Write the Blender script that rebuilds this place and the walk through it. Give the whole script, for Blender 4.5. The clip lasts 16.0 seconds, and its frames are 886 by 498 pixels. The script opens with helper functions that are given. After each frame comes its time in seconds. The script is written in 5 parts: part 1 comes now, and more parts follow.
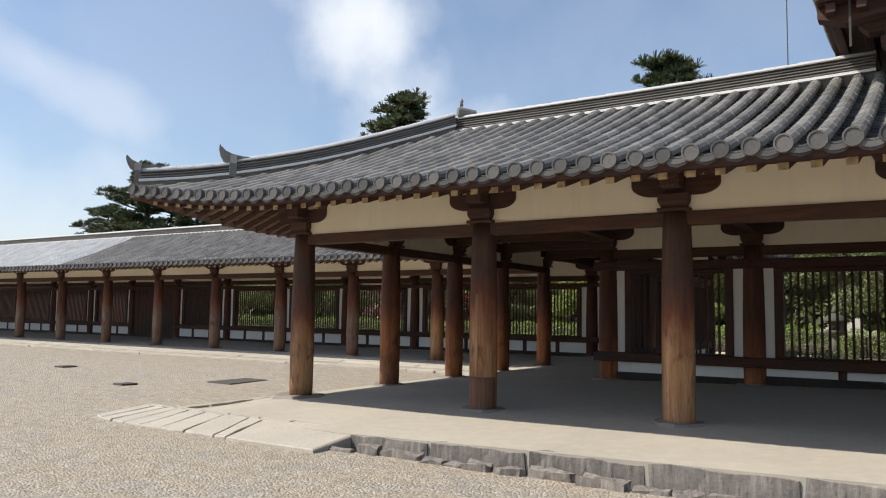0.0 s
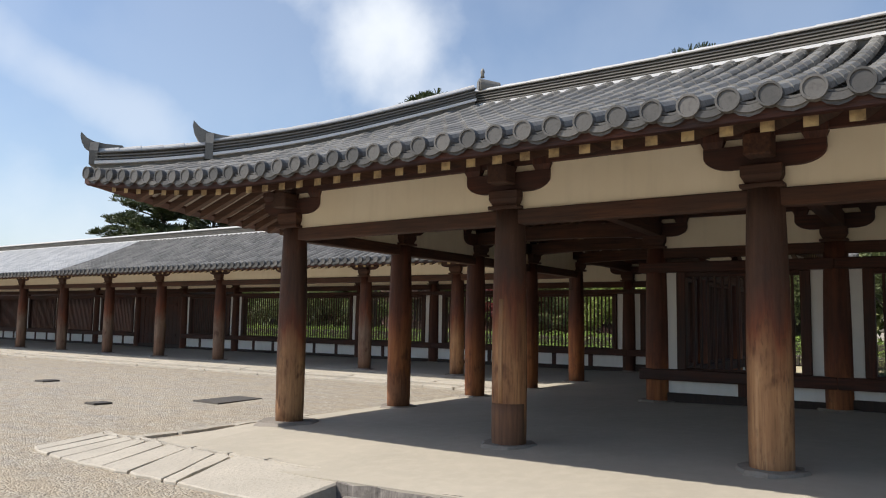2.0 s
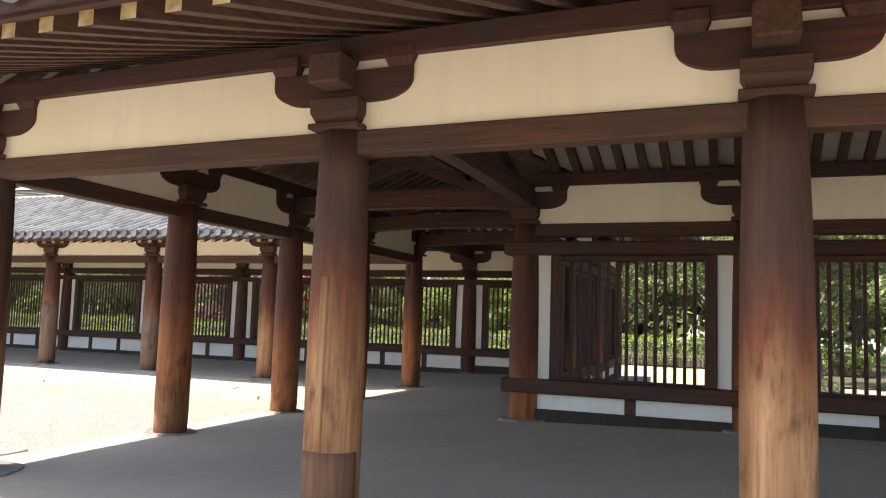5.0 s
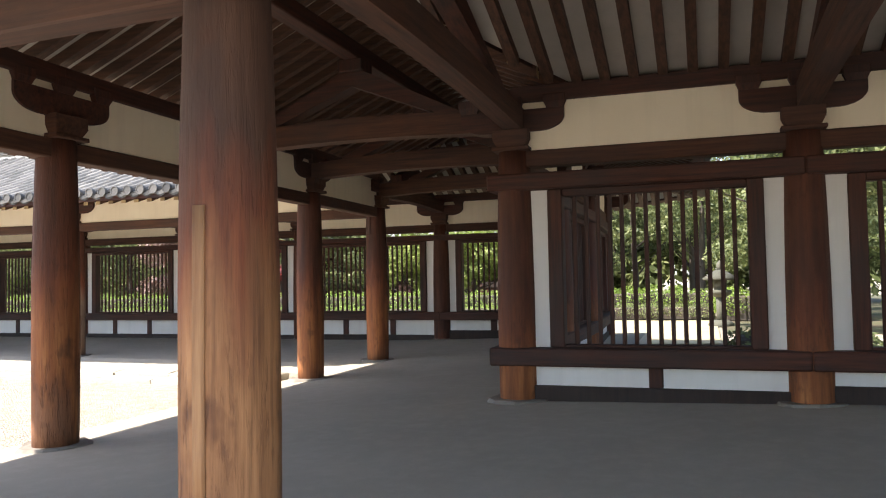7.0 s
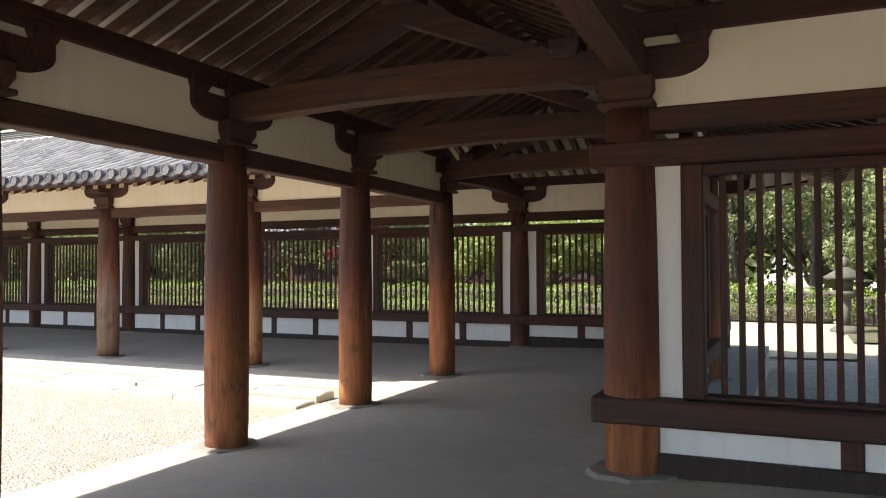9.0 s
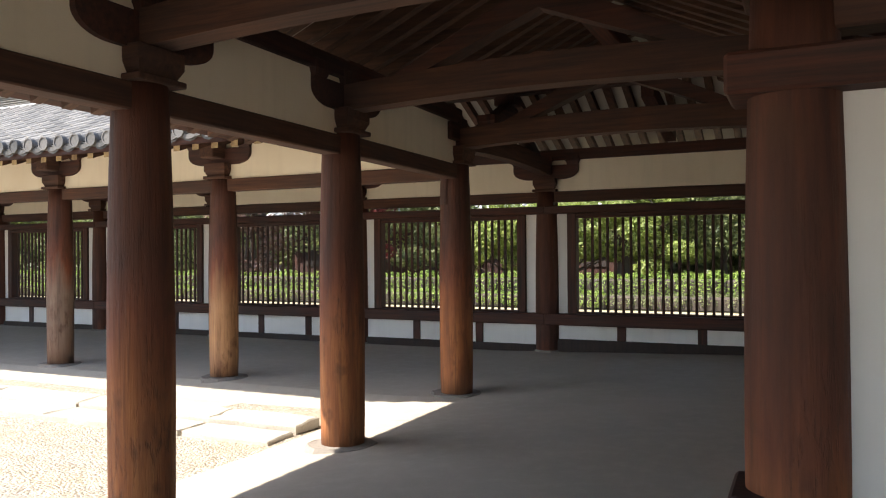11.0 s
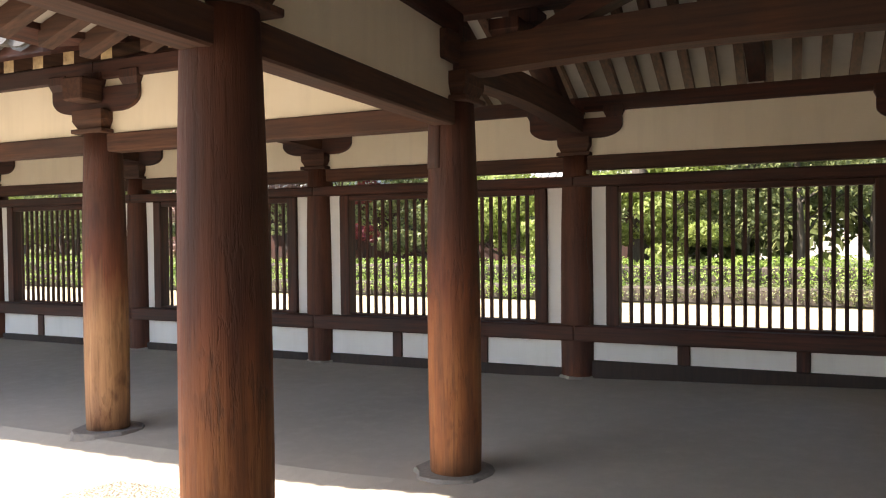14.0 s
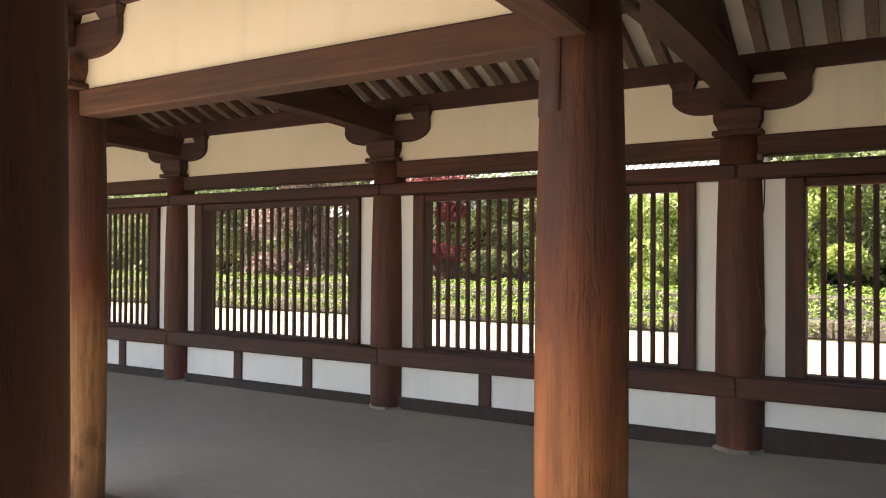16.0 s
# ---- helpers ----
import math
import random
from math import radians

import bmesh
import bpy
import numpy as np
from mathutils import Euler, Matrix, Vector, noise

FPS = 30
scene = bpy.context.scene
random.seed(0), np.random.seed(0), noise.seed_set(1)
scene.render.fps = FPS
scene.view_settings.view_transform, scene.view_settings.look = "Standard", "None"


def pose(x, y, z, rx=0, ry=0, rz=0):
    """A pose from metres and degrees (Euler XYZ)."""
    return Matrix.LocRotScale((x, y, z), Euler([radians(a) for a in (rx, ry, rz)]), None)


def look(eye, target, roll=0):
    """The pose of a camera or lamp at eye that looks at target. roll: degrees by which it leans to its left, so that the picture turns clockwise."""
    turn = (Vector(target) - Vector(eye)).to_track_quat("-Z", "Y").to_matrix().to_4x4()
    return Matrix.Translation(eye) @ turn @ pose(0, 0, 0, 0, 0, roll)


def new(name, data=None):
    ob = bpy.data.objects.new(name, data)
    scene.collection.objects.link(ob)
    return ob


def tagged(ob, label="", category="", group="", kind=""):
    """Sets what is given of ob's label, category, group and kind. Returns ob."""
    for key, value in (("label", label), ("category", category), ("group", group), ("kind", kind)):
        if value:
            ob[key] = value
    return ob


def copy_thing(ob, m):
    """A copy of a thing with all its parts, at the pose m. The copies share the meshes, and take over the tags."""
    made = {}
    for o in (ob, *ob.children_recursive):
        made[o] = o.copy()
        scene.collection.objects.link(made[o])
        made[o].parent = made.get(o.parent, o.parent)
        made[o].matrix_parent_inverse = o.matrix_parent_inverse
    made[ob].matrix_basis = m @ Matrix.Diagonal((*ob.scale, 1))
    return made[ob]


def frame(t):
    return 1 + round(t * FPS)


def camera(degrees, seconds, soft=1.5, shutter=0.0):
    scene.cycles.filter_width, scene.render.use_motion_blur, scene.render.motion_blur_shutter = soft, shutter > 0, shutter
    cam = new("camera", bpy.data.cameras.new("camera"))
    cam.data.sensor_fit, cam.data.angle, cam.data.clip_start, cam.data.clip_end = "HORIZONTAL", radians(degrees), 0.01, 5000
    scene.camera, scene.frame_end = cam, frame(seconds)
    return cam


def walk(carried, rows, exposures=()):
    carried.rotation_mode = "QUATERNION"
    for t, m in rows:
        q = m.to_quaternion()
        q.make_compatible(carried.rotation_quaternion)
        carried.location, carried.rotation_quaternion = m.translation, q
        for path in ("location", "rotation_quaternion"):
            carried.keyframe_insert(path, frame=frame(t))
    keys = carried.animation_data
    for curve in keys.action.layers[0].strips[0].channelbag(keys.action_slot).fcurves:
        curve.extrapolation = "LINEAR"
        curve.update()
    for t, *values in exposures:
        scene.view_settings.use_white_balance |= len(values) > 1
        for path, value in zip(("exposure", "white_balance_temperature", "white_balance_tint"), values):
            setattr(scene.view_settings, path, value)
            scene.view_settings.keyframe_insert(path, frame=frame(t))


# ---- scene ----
cam = camera(59.9, 16.0, 1.1)
METRES, EYE, TILT, LEAN, TURN = 16.3, 1.5, 0.0, 0.0, 33.2
EXPOSURE = [(0.0, 0.0, 6450, 10), (1.5, -0.04, 6400, 10), (2.5, 0.09, 6450, 10), (3.5, 0.46, 6500, 11), (4.5, 1.05, 6550, 11), (5.2, 1.38, 6550, 11), (7.5, 1.45, 6500, 12), (9.5, 1.3, 6500, 11), (12.0, 1.43, 6650, 12), (14.0, 1.86, 6850, 14), (15.0, 2.05, 6950, 14), (16.0, 2.1, 7050, 13)]
PATH = [
    (0, (-0.02, -0.125, 1.424), (-1.097, 1.552, 1.587), 0.8),
    (0.5, (-0.279, 0.287, 1.436), (-1.425, 1.919, 1.593), 1.1),
    (1, (-0.478, 0.713, 1.443), (-1.685, 2.295, 1.645), 2.8),
    (1.5, (-0.739, 1.147, 1.43), (-1.948, 2.726, 1.639), 3.2),
    (2, (-1.014, 1.588, 1.424), (-2.142, 3.228, 1.61), 0.9),
    (2.5, (-1.302, 2.023, 1.447), (-2.43, 3.664, 1.623), 1.1),
    (3, (-1.599, 2.446, 1.454), (-2.628, 4.157, 1.582), 0.3),
    (3.5, (-1.855, 2.882, 1.441), (-2.813, 4.63, 1.604), 1.7),
    (4, (-2.11, 3.314, 1.414), (-3.033, 5.08, 1.588), 2.9),
    (4.5, (-2.348, 3.765, 1.425), (-3.145, 5.584, 1.653), 1.9),
    (5, (-2.547, 4.208, 1.427), (-3.272, 6.064, 1.606), 1.8),
    (7.5, (-3.427, 6.547, 1.378), (-4.064, 8.441, 1.46), -1.2),
    (8, (-3.596, 7.062, 1.412), (-4.241, 8.954, 1.469), 4.4),
    (8.5, (-3.785, 7.558, 1.488), (-4.553, 9.403, 1.559), 1.4),
    (9, (-3.967, 8.047, 1.565), (-4.799, 9.865, 1.615), -0.2),
    (9.5, (-4.19, 8.504, 1.588), (-5.044, 10.312, 1.621), -0.6),
    (12, (-5.319, 10.828, 1.665), (-6.158, 12.643, 1.671), 0.1),
    (12.5, (-5.563, 11.295, 1.684), (-6.373, 13.124, 1.7), 0.4),
    (13, (-5.824, 11.748, 1.712), (-6.673, 13.559, 1.713), 0.4),
    (13.5, (-6.036, 12.205, 1.724), (-6.861, 14.027, 1.736), -0.9),
    (14, (-6.193, 12.689, 1.72), (-7.023, 14.509, 1.681), -0.6),
    (14.5, (-6.418, 13.197, 1.728), (-7.286, 14.999, 1.694), -0.8),
    (15, (-6.649, 13.679, 1.67), (-7.545, 15.468, 1.676), -0.4),
    (15.5, (-6.894, 14.127, 1.621), (-7.872, 15.871, 1.671), 0.5),
    (16, (-7.166, 14.562, 1.608), (-8.205, 16.271, 1.631), 0.3),
]
walk(cam, [(t, look(eye, target, roll)) for t, eye, target, roll in PATH], EXPOSURE)

# ---- light ----
SUN_WAY = Vector((1.76, 1.37, -2.65)).normalized()
sun = new("sun", bpy.data.lights.new("sun", "SUN"))
sun.data.energy, sun.data.angle, sun.data.color = 5.0, radians(0.55), (1.0, 0.95, 0.87)
sun.matrix_world = look((-20, -12, 30), Vector((-20, -12, 30)) + SUN_WAY)


def sky_world():
    world = bpy.data.worlds.new("sky")
    scene.world = world
    world.use_nodes = True
    nt = world.node_tree
    nt.nodes.clear()
    N, L = nt.nodes.new, nt.links.new
    sky = N("ShaderNodeTexSky")
    sky.sky_type, sky.sun_disc = "NISHITA", False
    sky.sun_elevation, sky.sun_rotation = math.asin(-SUN_WAY.z), math.atan2(-SUN_WAY.x, -SUN_WAY.y)
    sky.air_density, sky.dust_density, sky.ozone_density = 1.0, 1.2, 2.2
    co = N("ShaderNodeTexCoord")
    warp = N("ShaderNodeTexNoise")
    warp.inputs["Scale"].default_value, warp.inputs["Detail"].default_value = 6.0, 9.0
    L(co.outputs["Generated"], warp.inputs["Vector"])
    total = None

    def m(op, a, b):
        n = N("ShaderNodeMath")
        n.operation = op
        for i, q in enumerate((a, b)):
            if isinstance(q, (int, float)):
                n.inputs[i].default_value = q
            else:
                L(q, n.inputs[i])
        return n.outputs[0]

    # drifting banks of cloud: yaw, height, half width, half height (degrees), lean, strength
    for yaw, up, wide, tall, lean, power in CLOUDS:
        a, e = radians(yaw), radians(up)
        f = Vector((-math.sin(a) * math.cos(e), math.cos(a) * math.cos(e), math.sin(e)))
        r0 = Vector((math.cos(a), math.sin(a), 0))
        u0 = r0.cross(f)
        c, s = math.cos(radians(lean)), math.sin(radians(lean))
        r, u = r0 * c + u0 * s, u0 * c - r0 * s
        terms = []
        for axis, half in ((r, wide), (u, tall)):
            d = N("ShaderNodeVectorMath")
            d.operation = "DOT_PRODUCT"
            L(co.outputs["Generated"], d.inputs[0])
            d.inputs[1].default_value = axis
            q = m("DIVIDE", d.outputs["Value"], math.sin(radians(half)))
            terms.append(m("MULTIPLY", q, q))
        front = N("ShaderNodeVectorMath")
        front.operation = "DOT_PRODUCT"
        L(co.outputs["Generated"], front.inputs[0])
        front.inputs[1].default_value = f
        dist = m("ADD", m("SQRT", m("ADD", terms[0], terms[1]), 0), m("MULTIPLY", m("SUBTRACT", warp.outputs["Fac"], 0.5), -3.2))
        ramp = N("ShaderNodeMapRange")
        ramp.interpolation_type = "SMOOTHSTEP"
        ramp.inputs["From Min"].default_value, ramp.inputs["From Max"].default_value = 1.6, -0.1
        ramp.inputs["To Min"].default_value, ramp.inputs["To Max"].default_value = 0.0, power
        L(dist, ramp.inputs["Value"])
        ahead = m("GREATER_THAN", front.outputs["Value"], 0.2)
        one = m("MULTIPLY", ramp.outputs["Result"], ahead)
        total = one if total is None else m("MAXIMUM", total, one)
    mix = N("ShaderNodeMix")
    mix.data_type = "RGBA"
    L(total, mix.inputs["Factor"])
    L(sky.outputs["Color"], mix.inputs["A"])
    mix.inputs["B"].default_value = (6.3, 6.6, 7.0, 1)
    bg = N("ShaderNodeBackground")
    bg.inputs["Strength"].default_value = 0.15
    L(mix.outputs["Result"], bg.inputs["Color"])
    out = N("ShaderNodeOutputWorld")
    L(bg.outputs["Background"], out.inputs["Surface"])


CLOUDS = ((40, 25, 70, 40, 0, 0.16), (38, 21, 5.5, 11, 8, 1.0), (34, 12, 8, 4, 0, 0.75), (61, 15.5, 10, 2.0, -22, 0.45), (29, 30, 4, 8, -20, 0.35), (75, 6, 30, 5, 0, 0.5))
sky_world()

# ---- materials ----


class Mat:
    """A node material with a few short-hands."""

    def __init__(self, name, rough=0.8, metal=0.0):
        self.mat = bpy.data.materials.new(name)
        self.mat.use_nodes = True
        self.nt = self.mat.node_tree
        self.b = self.nt.nodes["Principled BSDF"]
        self.b.inputs["Roughness"].default_value = rough
        self.b.inputs["Metallic"].default_value = metal
        self.co = self.nt.nodes.new("ShaderNodeTexCoord")

    def link(self, a, b):
        self.nt.links.new(a, b)

    def where(self, scale=(1, 1, 1), world=False, shift=False):
        mp = self.nt.nodes.new("ShaderNodeMapping")
        mp.inputs["Scale"].default_value = scale
        if world:
            g = self.nt.nodes.new("ShaderNodeNewGeometry")
            src = g.outputs["Position"]
        else:
            src = self.co.outputs["Object"]
        self.link(src, mp.inputs["Vector"])
        if shift:
            info = self.nt.nodes.new("ShaderNodeObjectInfo")
            k = self.nt.nodes.new("ShaderNodeMath")
            k.operation = "MULTIPLY"
            k.inputs[1].default_value = 37.0
            self.link(info.outputs["Random"], k.inputs[0])
            self.link(k.outputs[0], mp.inputs["Location"])
        return mp.outputs["Vector"]

    def noise(self, vec, scale, detail=5.0, rough=0.6):
        n = self.nt.nodes.new("ShaderNodeTexNoise")
        n.inputs["Scale"].default_value, n.inputs["Detail"].default_value, n.inputs["Roughness"].default_value = scale, detail, rough
        self.link(vec, n.inputs["Vector"])
        return n.outputs["Fac"]

    def ramp(self, fac, stops):
        r = self.nt.nodes.new("ShaderNodeValToRGB")
        els = r.color_ramp.elements
        while len(els) < len(stops):
            els.new(0.5)
        for e, (p, c) in zip(els, stops):
            e.position = p
            e.color = (*c, 1) if isinstance(c, (tuple, list)) else (c, c, c, 1)
        self.link(fac, r.inputs["Fac"])
        return r.outputs["Color"]

    def mix(self, fac, a, b, kind="MIX"):
        n = self.nt.nodes.new("ShaderNodeMix")
        n.data_type, n.blend_type = "RGBA", kind
        for sock, q in ((n.inputs["Factor"], fac), (n.inputs["A"], a), (n.inputs["B"], b)):
            if isinstance(q, (int, float)):
                sock.default_value = q
            elif isinstance(q, tuple):
                sock.default_value = (*q, 1)
            else:
                self.link(q, sock)
        return n.outputs["Result"]

    def math(self, op, a, b=0.0):
        n = self.nt.nodes.new("ShaderNodeMath")
        n.operation = op
        for i, q in enumerate((a, b)):
            if isinstance(q, (int, float)):
                n.inputs[i].default_value = q
            else:
                self.link(q, n.inputs[i])
        return n.outputs[0]

    def random(self):
        return self.nt.nodes.new("ShaderNodeObjectInfo").outputs["Random"]

    def island(self):
        return self.nt.nodes.new("ShaderNodeNewGeometry").outputs["Random Per Island"]

    def colour(self, c):
        self.link(c, self.b.inputs["Base Color"])

    def bump(self, h, strength=0.4, dist=0.01):
        n = self.nt.nodes.new("ShaderNodeBump")
        n.inputs["Strength"].default_value, n.inputs["Distance"].default_value = strength, dist
        self.link(h, n.inputs["Height"])
        self.link(n.outputs["Normal"], self.b.inputs["Normal"])


def timber(name, dark, light, along, rough=0.75):
    """Old stained timber with its grain along one axis (x, y or z of the world)."""
    k = Mat(name, rough)
    sc = [14.0, 14.0, 14.0]
    sc["xyz".index(along)] = 0.7
    v = k.where(tuple(sc), world=True)
    grain = k.noise(v, 2.2, 6, 0.65)
    blot = k.noise(k.where(world=True), 1.3, 4)
    base = k.ramp(grain, ((0.28, dark), (0.75, light)))
    k.colour(k.mix(k.ramp(blot, ((0.35, 0.0), (0.7, 0.65))), base, tuple(0.75 * a + 0.02 for a in dark)))
    k.bump(grain, 0.35, 0.006)
    return k.mat


DARK, RED = (0.016, 0.006, 0.004), (0.115, 0.032, 0.015)
WOOD = {a: timber("stained_timber_" + a, DARK, RED, a) for a in "xyz"}
GREYED = {a: timber("greyed_timber_" + a, (0.032, 0.013, 0.008), (0.135, 0.054, 0.027), a, 0.85) for a in "xyz"}
BLACK = timber("near_black_timber", (0.016, 0.010, 0.008), (0.05, 0.026, 0.018), "z")


def column_wood():
    """Red-stained cypress that has worn to bare orange wood on the lower half."""
    k = Mat("worn_column_timber", 0.74)
    v = k.where((5.5, 5.5, 0.42), shift=True)
    grain = k.noise(v, 1.9, 9, 0.62)
    fine = k.noise(k.where((24, 24, 0.9), shift=True), 1.6, 7, 0.65)
    knots = k.noise(k.where((4.5, 4.5, 2.6), shift=True), 1.5, 3, 0.5)
    broad = k.noise(k.where((5, 5, 0.7), shift=True), 1.6, 3)
    z = k.nt.nodes.new("ShaderNodeSeparateXYZ")
    k.link(k.co.outputs["Object"], z.inputs[0])
    lift = k.math("ADD", z.outputs["Z"], k.math("MULTIPLY", k.math("SUBTRACT", broad, 0.5), 0.9))
    lift = k.math("ADD", lift, k.math("MULTIPLY", k.math("SUBTRACT", grain, 0.5), 0.7))
    lift = k.math("ADD", lift, k.math("MULTIPLY", k.math("SUBTRACT", k.random(), 0.5), 0.5))
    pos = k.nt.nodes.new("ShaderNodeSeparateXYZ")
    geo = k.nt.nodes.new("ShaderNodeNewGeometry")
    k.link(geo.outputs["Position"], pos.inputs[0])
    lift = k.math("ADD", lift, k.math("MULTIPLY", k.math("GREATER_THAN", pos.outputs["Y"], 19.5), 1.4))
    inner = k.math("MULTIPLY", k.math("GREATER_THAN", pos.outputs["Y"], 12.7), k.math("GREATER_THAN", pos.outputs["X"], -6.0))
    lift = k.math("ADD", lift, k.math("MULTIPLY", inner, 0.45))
    bare = k.ramp(grain, ((0.3, (0.13, 0.040, 0.013)), (0.5, (0.27, 0.088, 0.025)), (0.72, (0.42, 0.165, 0.055))))
    stain = k.ramp(grain, ((0.3, (0.034, 0.010, 0.006)), (0.72, (0.120, 0.036, 0.016))))
    mid = k.ramp(grain, ((0.3, (0.065, 0.017, 0.008)), (0.75, (0.25, 0.068, 0.024))))
    span = lambda a, b: k.ramp(k.math("DIVIDE", lift, 3.0), ((a / 3.0, 0.0), (b / 3.0, 1.0)))
    front = k.math("LESS_THAN", pos.outputs["Y"], 9.5)
    knotty = k.math("MULTIPLY", k.math("LESS_THAN", pos.outputs["X"], -10.0), k.math("GREATER_THAN", pos.outputs["X"], -12.5))
    tan = k.math("MULTIPLY", k.math("MAXIMUM", front, knotty), k.ramp(k.random(), ((0.0, 0.35), (1.0, 0.8))))
    bare = k.mix(tan, bare, k.ramp(grain, ((0.25, (0.17, 0.085, 0.035)), (0.6, (0.46, 0.27, 0.13)), (0.8, (0.62, 0.42, 0.23)))))
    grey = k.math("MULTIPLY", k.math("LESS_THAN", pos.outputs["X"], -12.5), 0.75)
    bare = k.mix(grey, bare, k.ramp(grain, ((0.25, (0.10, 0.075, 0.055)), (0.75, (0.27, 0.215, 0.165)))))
    stain = k.mix(k.math("MULTIPLY", front, 0.7), stain, k.ramp(grain, ((0.3, (0.030, 0.016, 0.011)), (0.72, (0.085, 0.048, 0.031)))))
    c = k.mix(span(0.85, 1.3), bare, mid)
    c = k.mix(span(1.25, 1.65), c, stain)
    c = k.mix(span(0.0, 0.35), k.mix(0.6, bare, (0.20, 0.10, 0.055)), c)
    c = k.mix(k.math("MULTIPLY", k.ramp(fine, ((0.53, 0.0), (0.66, 1.0))), 0.4), c, (0.045, 0.016, 0.007))
    c = k.mix(k.math("MULTIPLY", k.ramp(knots, ((0.6, 0.0), (0.72, 1.0))), 0.65), c, (0.07, 0.024, 0.010))
    checks = k.noise(k.where((30, 30, 5.5), shift=True), 1.3, 4, 0.6)
    patch = k.noise(k.where((2.2, 2.2, 1.1), shift=True), 1.5, 4, 0.6)
    pits = k.math("MULTIPLY", k.ramp(checks, ((0.52, 0.0), (0.62, 1.0))), k.ramp(patch, ((0.42, 0.05), (0.66, 0.6))))
    c = k.mix(pits, c, (0.05, 0.018, 0.008))
    c = k.mix(k.math("MULTIPLY", k.ramp(patch, ((0.54, 0.0), (0.66, 1.0))), 0.4), c, (0.10, 0.030, 0.012))
    k.colour(c)
    k.bump(k.math("SUBTRACT", k.math("ADD", grain, fine), pits), 0.55, 0.009)
    return k.mat


COLUMN = column_wood()


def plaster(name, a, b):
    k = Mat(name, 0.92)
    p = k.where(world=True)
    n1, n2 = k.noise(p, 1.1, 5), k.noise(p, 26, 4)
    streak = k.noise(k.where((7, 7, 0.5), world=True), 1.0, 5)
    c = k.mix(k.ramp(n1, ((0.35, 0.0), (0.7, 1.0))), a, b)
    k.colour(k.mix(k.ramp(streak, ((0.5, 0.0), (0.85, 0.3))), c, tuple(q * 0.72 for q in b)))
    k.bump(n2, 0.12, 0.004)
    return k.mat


CREAM = plaster("cream_plaster", (0.86, 0.77, 0.60), (0.80, 0.70, 0.52))
# white plaster toned down: the dimness under the roof is in its colour
SOFFIT_DIM = plaster("aged_soffit_plaster", (0.52, 0.48, 0.43), (0.42, 0.385, 0.34))
WHITE = plaster("white_plaster", (0.82, 0.80, 0.77), (0.75, 0.73, 0.70))


def earth():
    k = Mat("rammed_earth", 0.95)
    p = k.where(world=True)
    n1, n2, n3 = k.noise(p, 0.55, 6), k.noise(p, 7, 6), k.noise(p, 120, 3)
    c = k.mix(k.ramp(n1, ((0.3, 0.0), (0.72, 1.0))), (0.47, 0.415, 0.33), (0.38, 0.337, 0.268))
    c = k.mix(k.ramp(n2, ((0.45, 0.0), (0.8, 0.4))), c, (0.56, 0.495, 0.395))
    c = k.mix(k.ramp(n3, ((0.55, 0.0), (0.75, 0.35))), c, (0.26, 0.225, 0.18))
    k.colour(c)
    k.bump(k.math("ADD", n2, n3), 0.25, 0.006)
    return k.mat


EARTH = earth()


def gravel():
    k = Mat("courtyard_gravel", 0.95)
    p = k.where(world=True)
    v = k.nt.nodes.new("ShaderNodeTexVoronoi")
    v.inputs["Scale"].default_value = 42
    k.link(p, v.inputs["Vector"])
    big = k.noise(p, 0.35, 6)
    mid = k.noise(p, 4.5, 6)
    sep = k.nt.nodes.new("ShaderNodeSeparateColor")
    k.link(v.outputs["Color"], sep.inputs[0])
    c = k.ramp(sep.outputs[0], ((0.0, (0.24, 0.20, 0.155)), (0.35, (0.37, 0.315, 0.245)), (0.7, (0.45, 0.39, 0.305)), (1.0, (0.58, 0.52, 0.43))))
    c = k.mix(k.ramp(big, ((0.35, 0.0), (0.7, 0.55))), c, (0.43, 0.365, 0.27))
    c = k.mix(k.ramp(mid, ((0.46, 0.0), (0.7, 0.6))), c, (0.25, 0.205, 0.15))
    drift = k.noise(k.where((1.0, 2.2, 1.0), world=True), 1.1, 7, 0.7)
    c = k.mix(k.ramp(drift, ((0.40, 0.7), (0.52, 0.0))), c, (0.40, 0.325, 0.23))
    c = k.mix(k.ramp(drift, ((0.52, 0.0), (0.66, 0.65))), c, (0.31, 0.285, 0.25))
    clump = k.noise(p, 11, 6, 0.75)
    c = k.mix(k.ramp(clump, ((0.52, 0.0), (0.66, 0.7))), c, (0.20, 0.165, 0.125))
    c = k.mix(k.ramp(clump, ((0.28, 0.6), (0.42, 0.0))), c, (0.60, 0.53, 0.42))
    k.colour(c)
    k.bump(k.math("SUBTRACT", k.math("MULTIPLY", k.math("ADD", mid, clump), 0.9), v.outputs["Distance"]), 0.9, 0.02)
    return k.mat


GRAVEL = gravel()


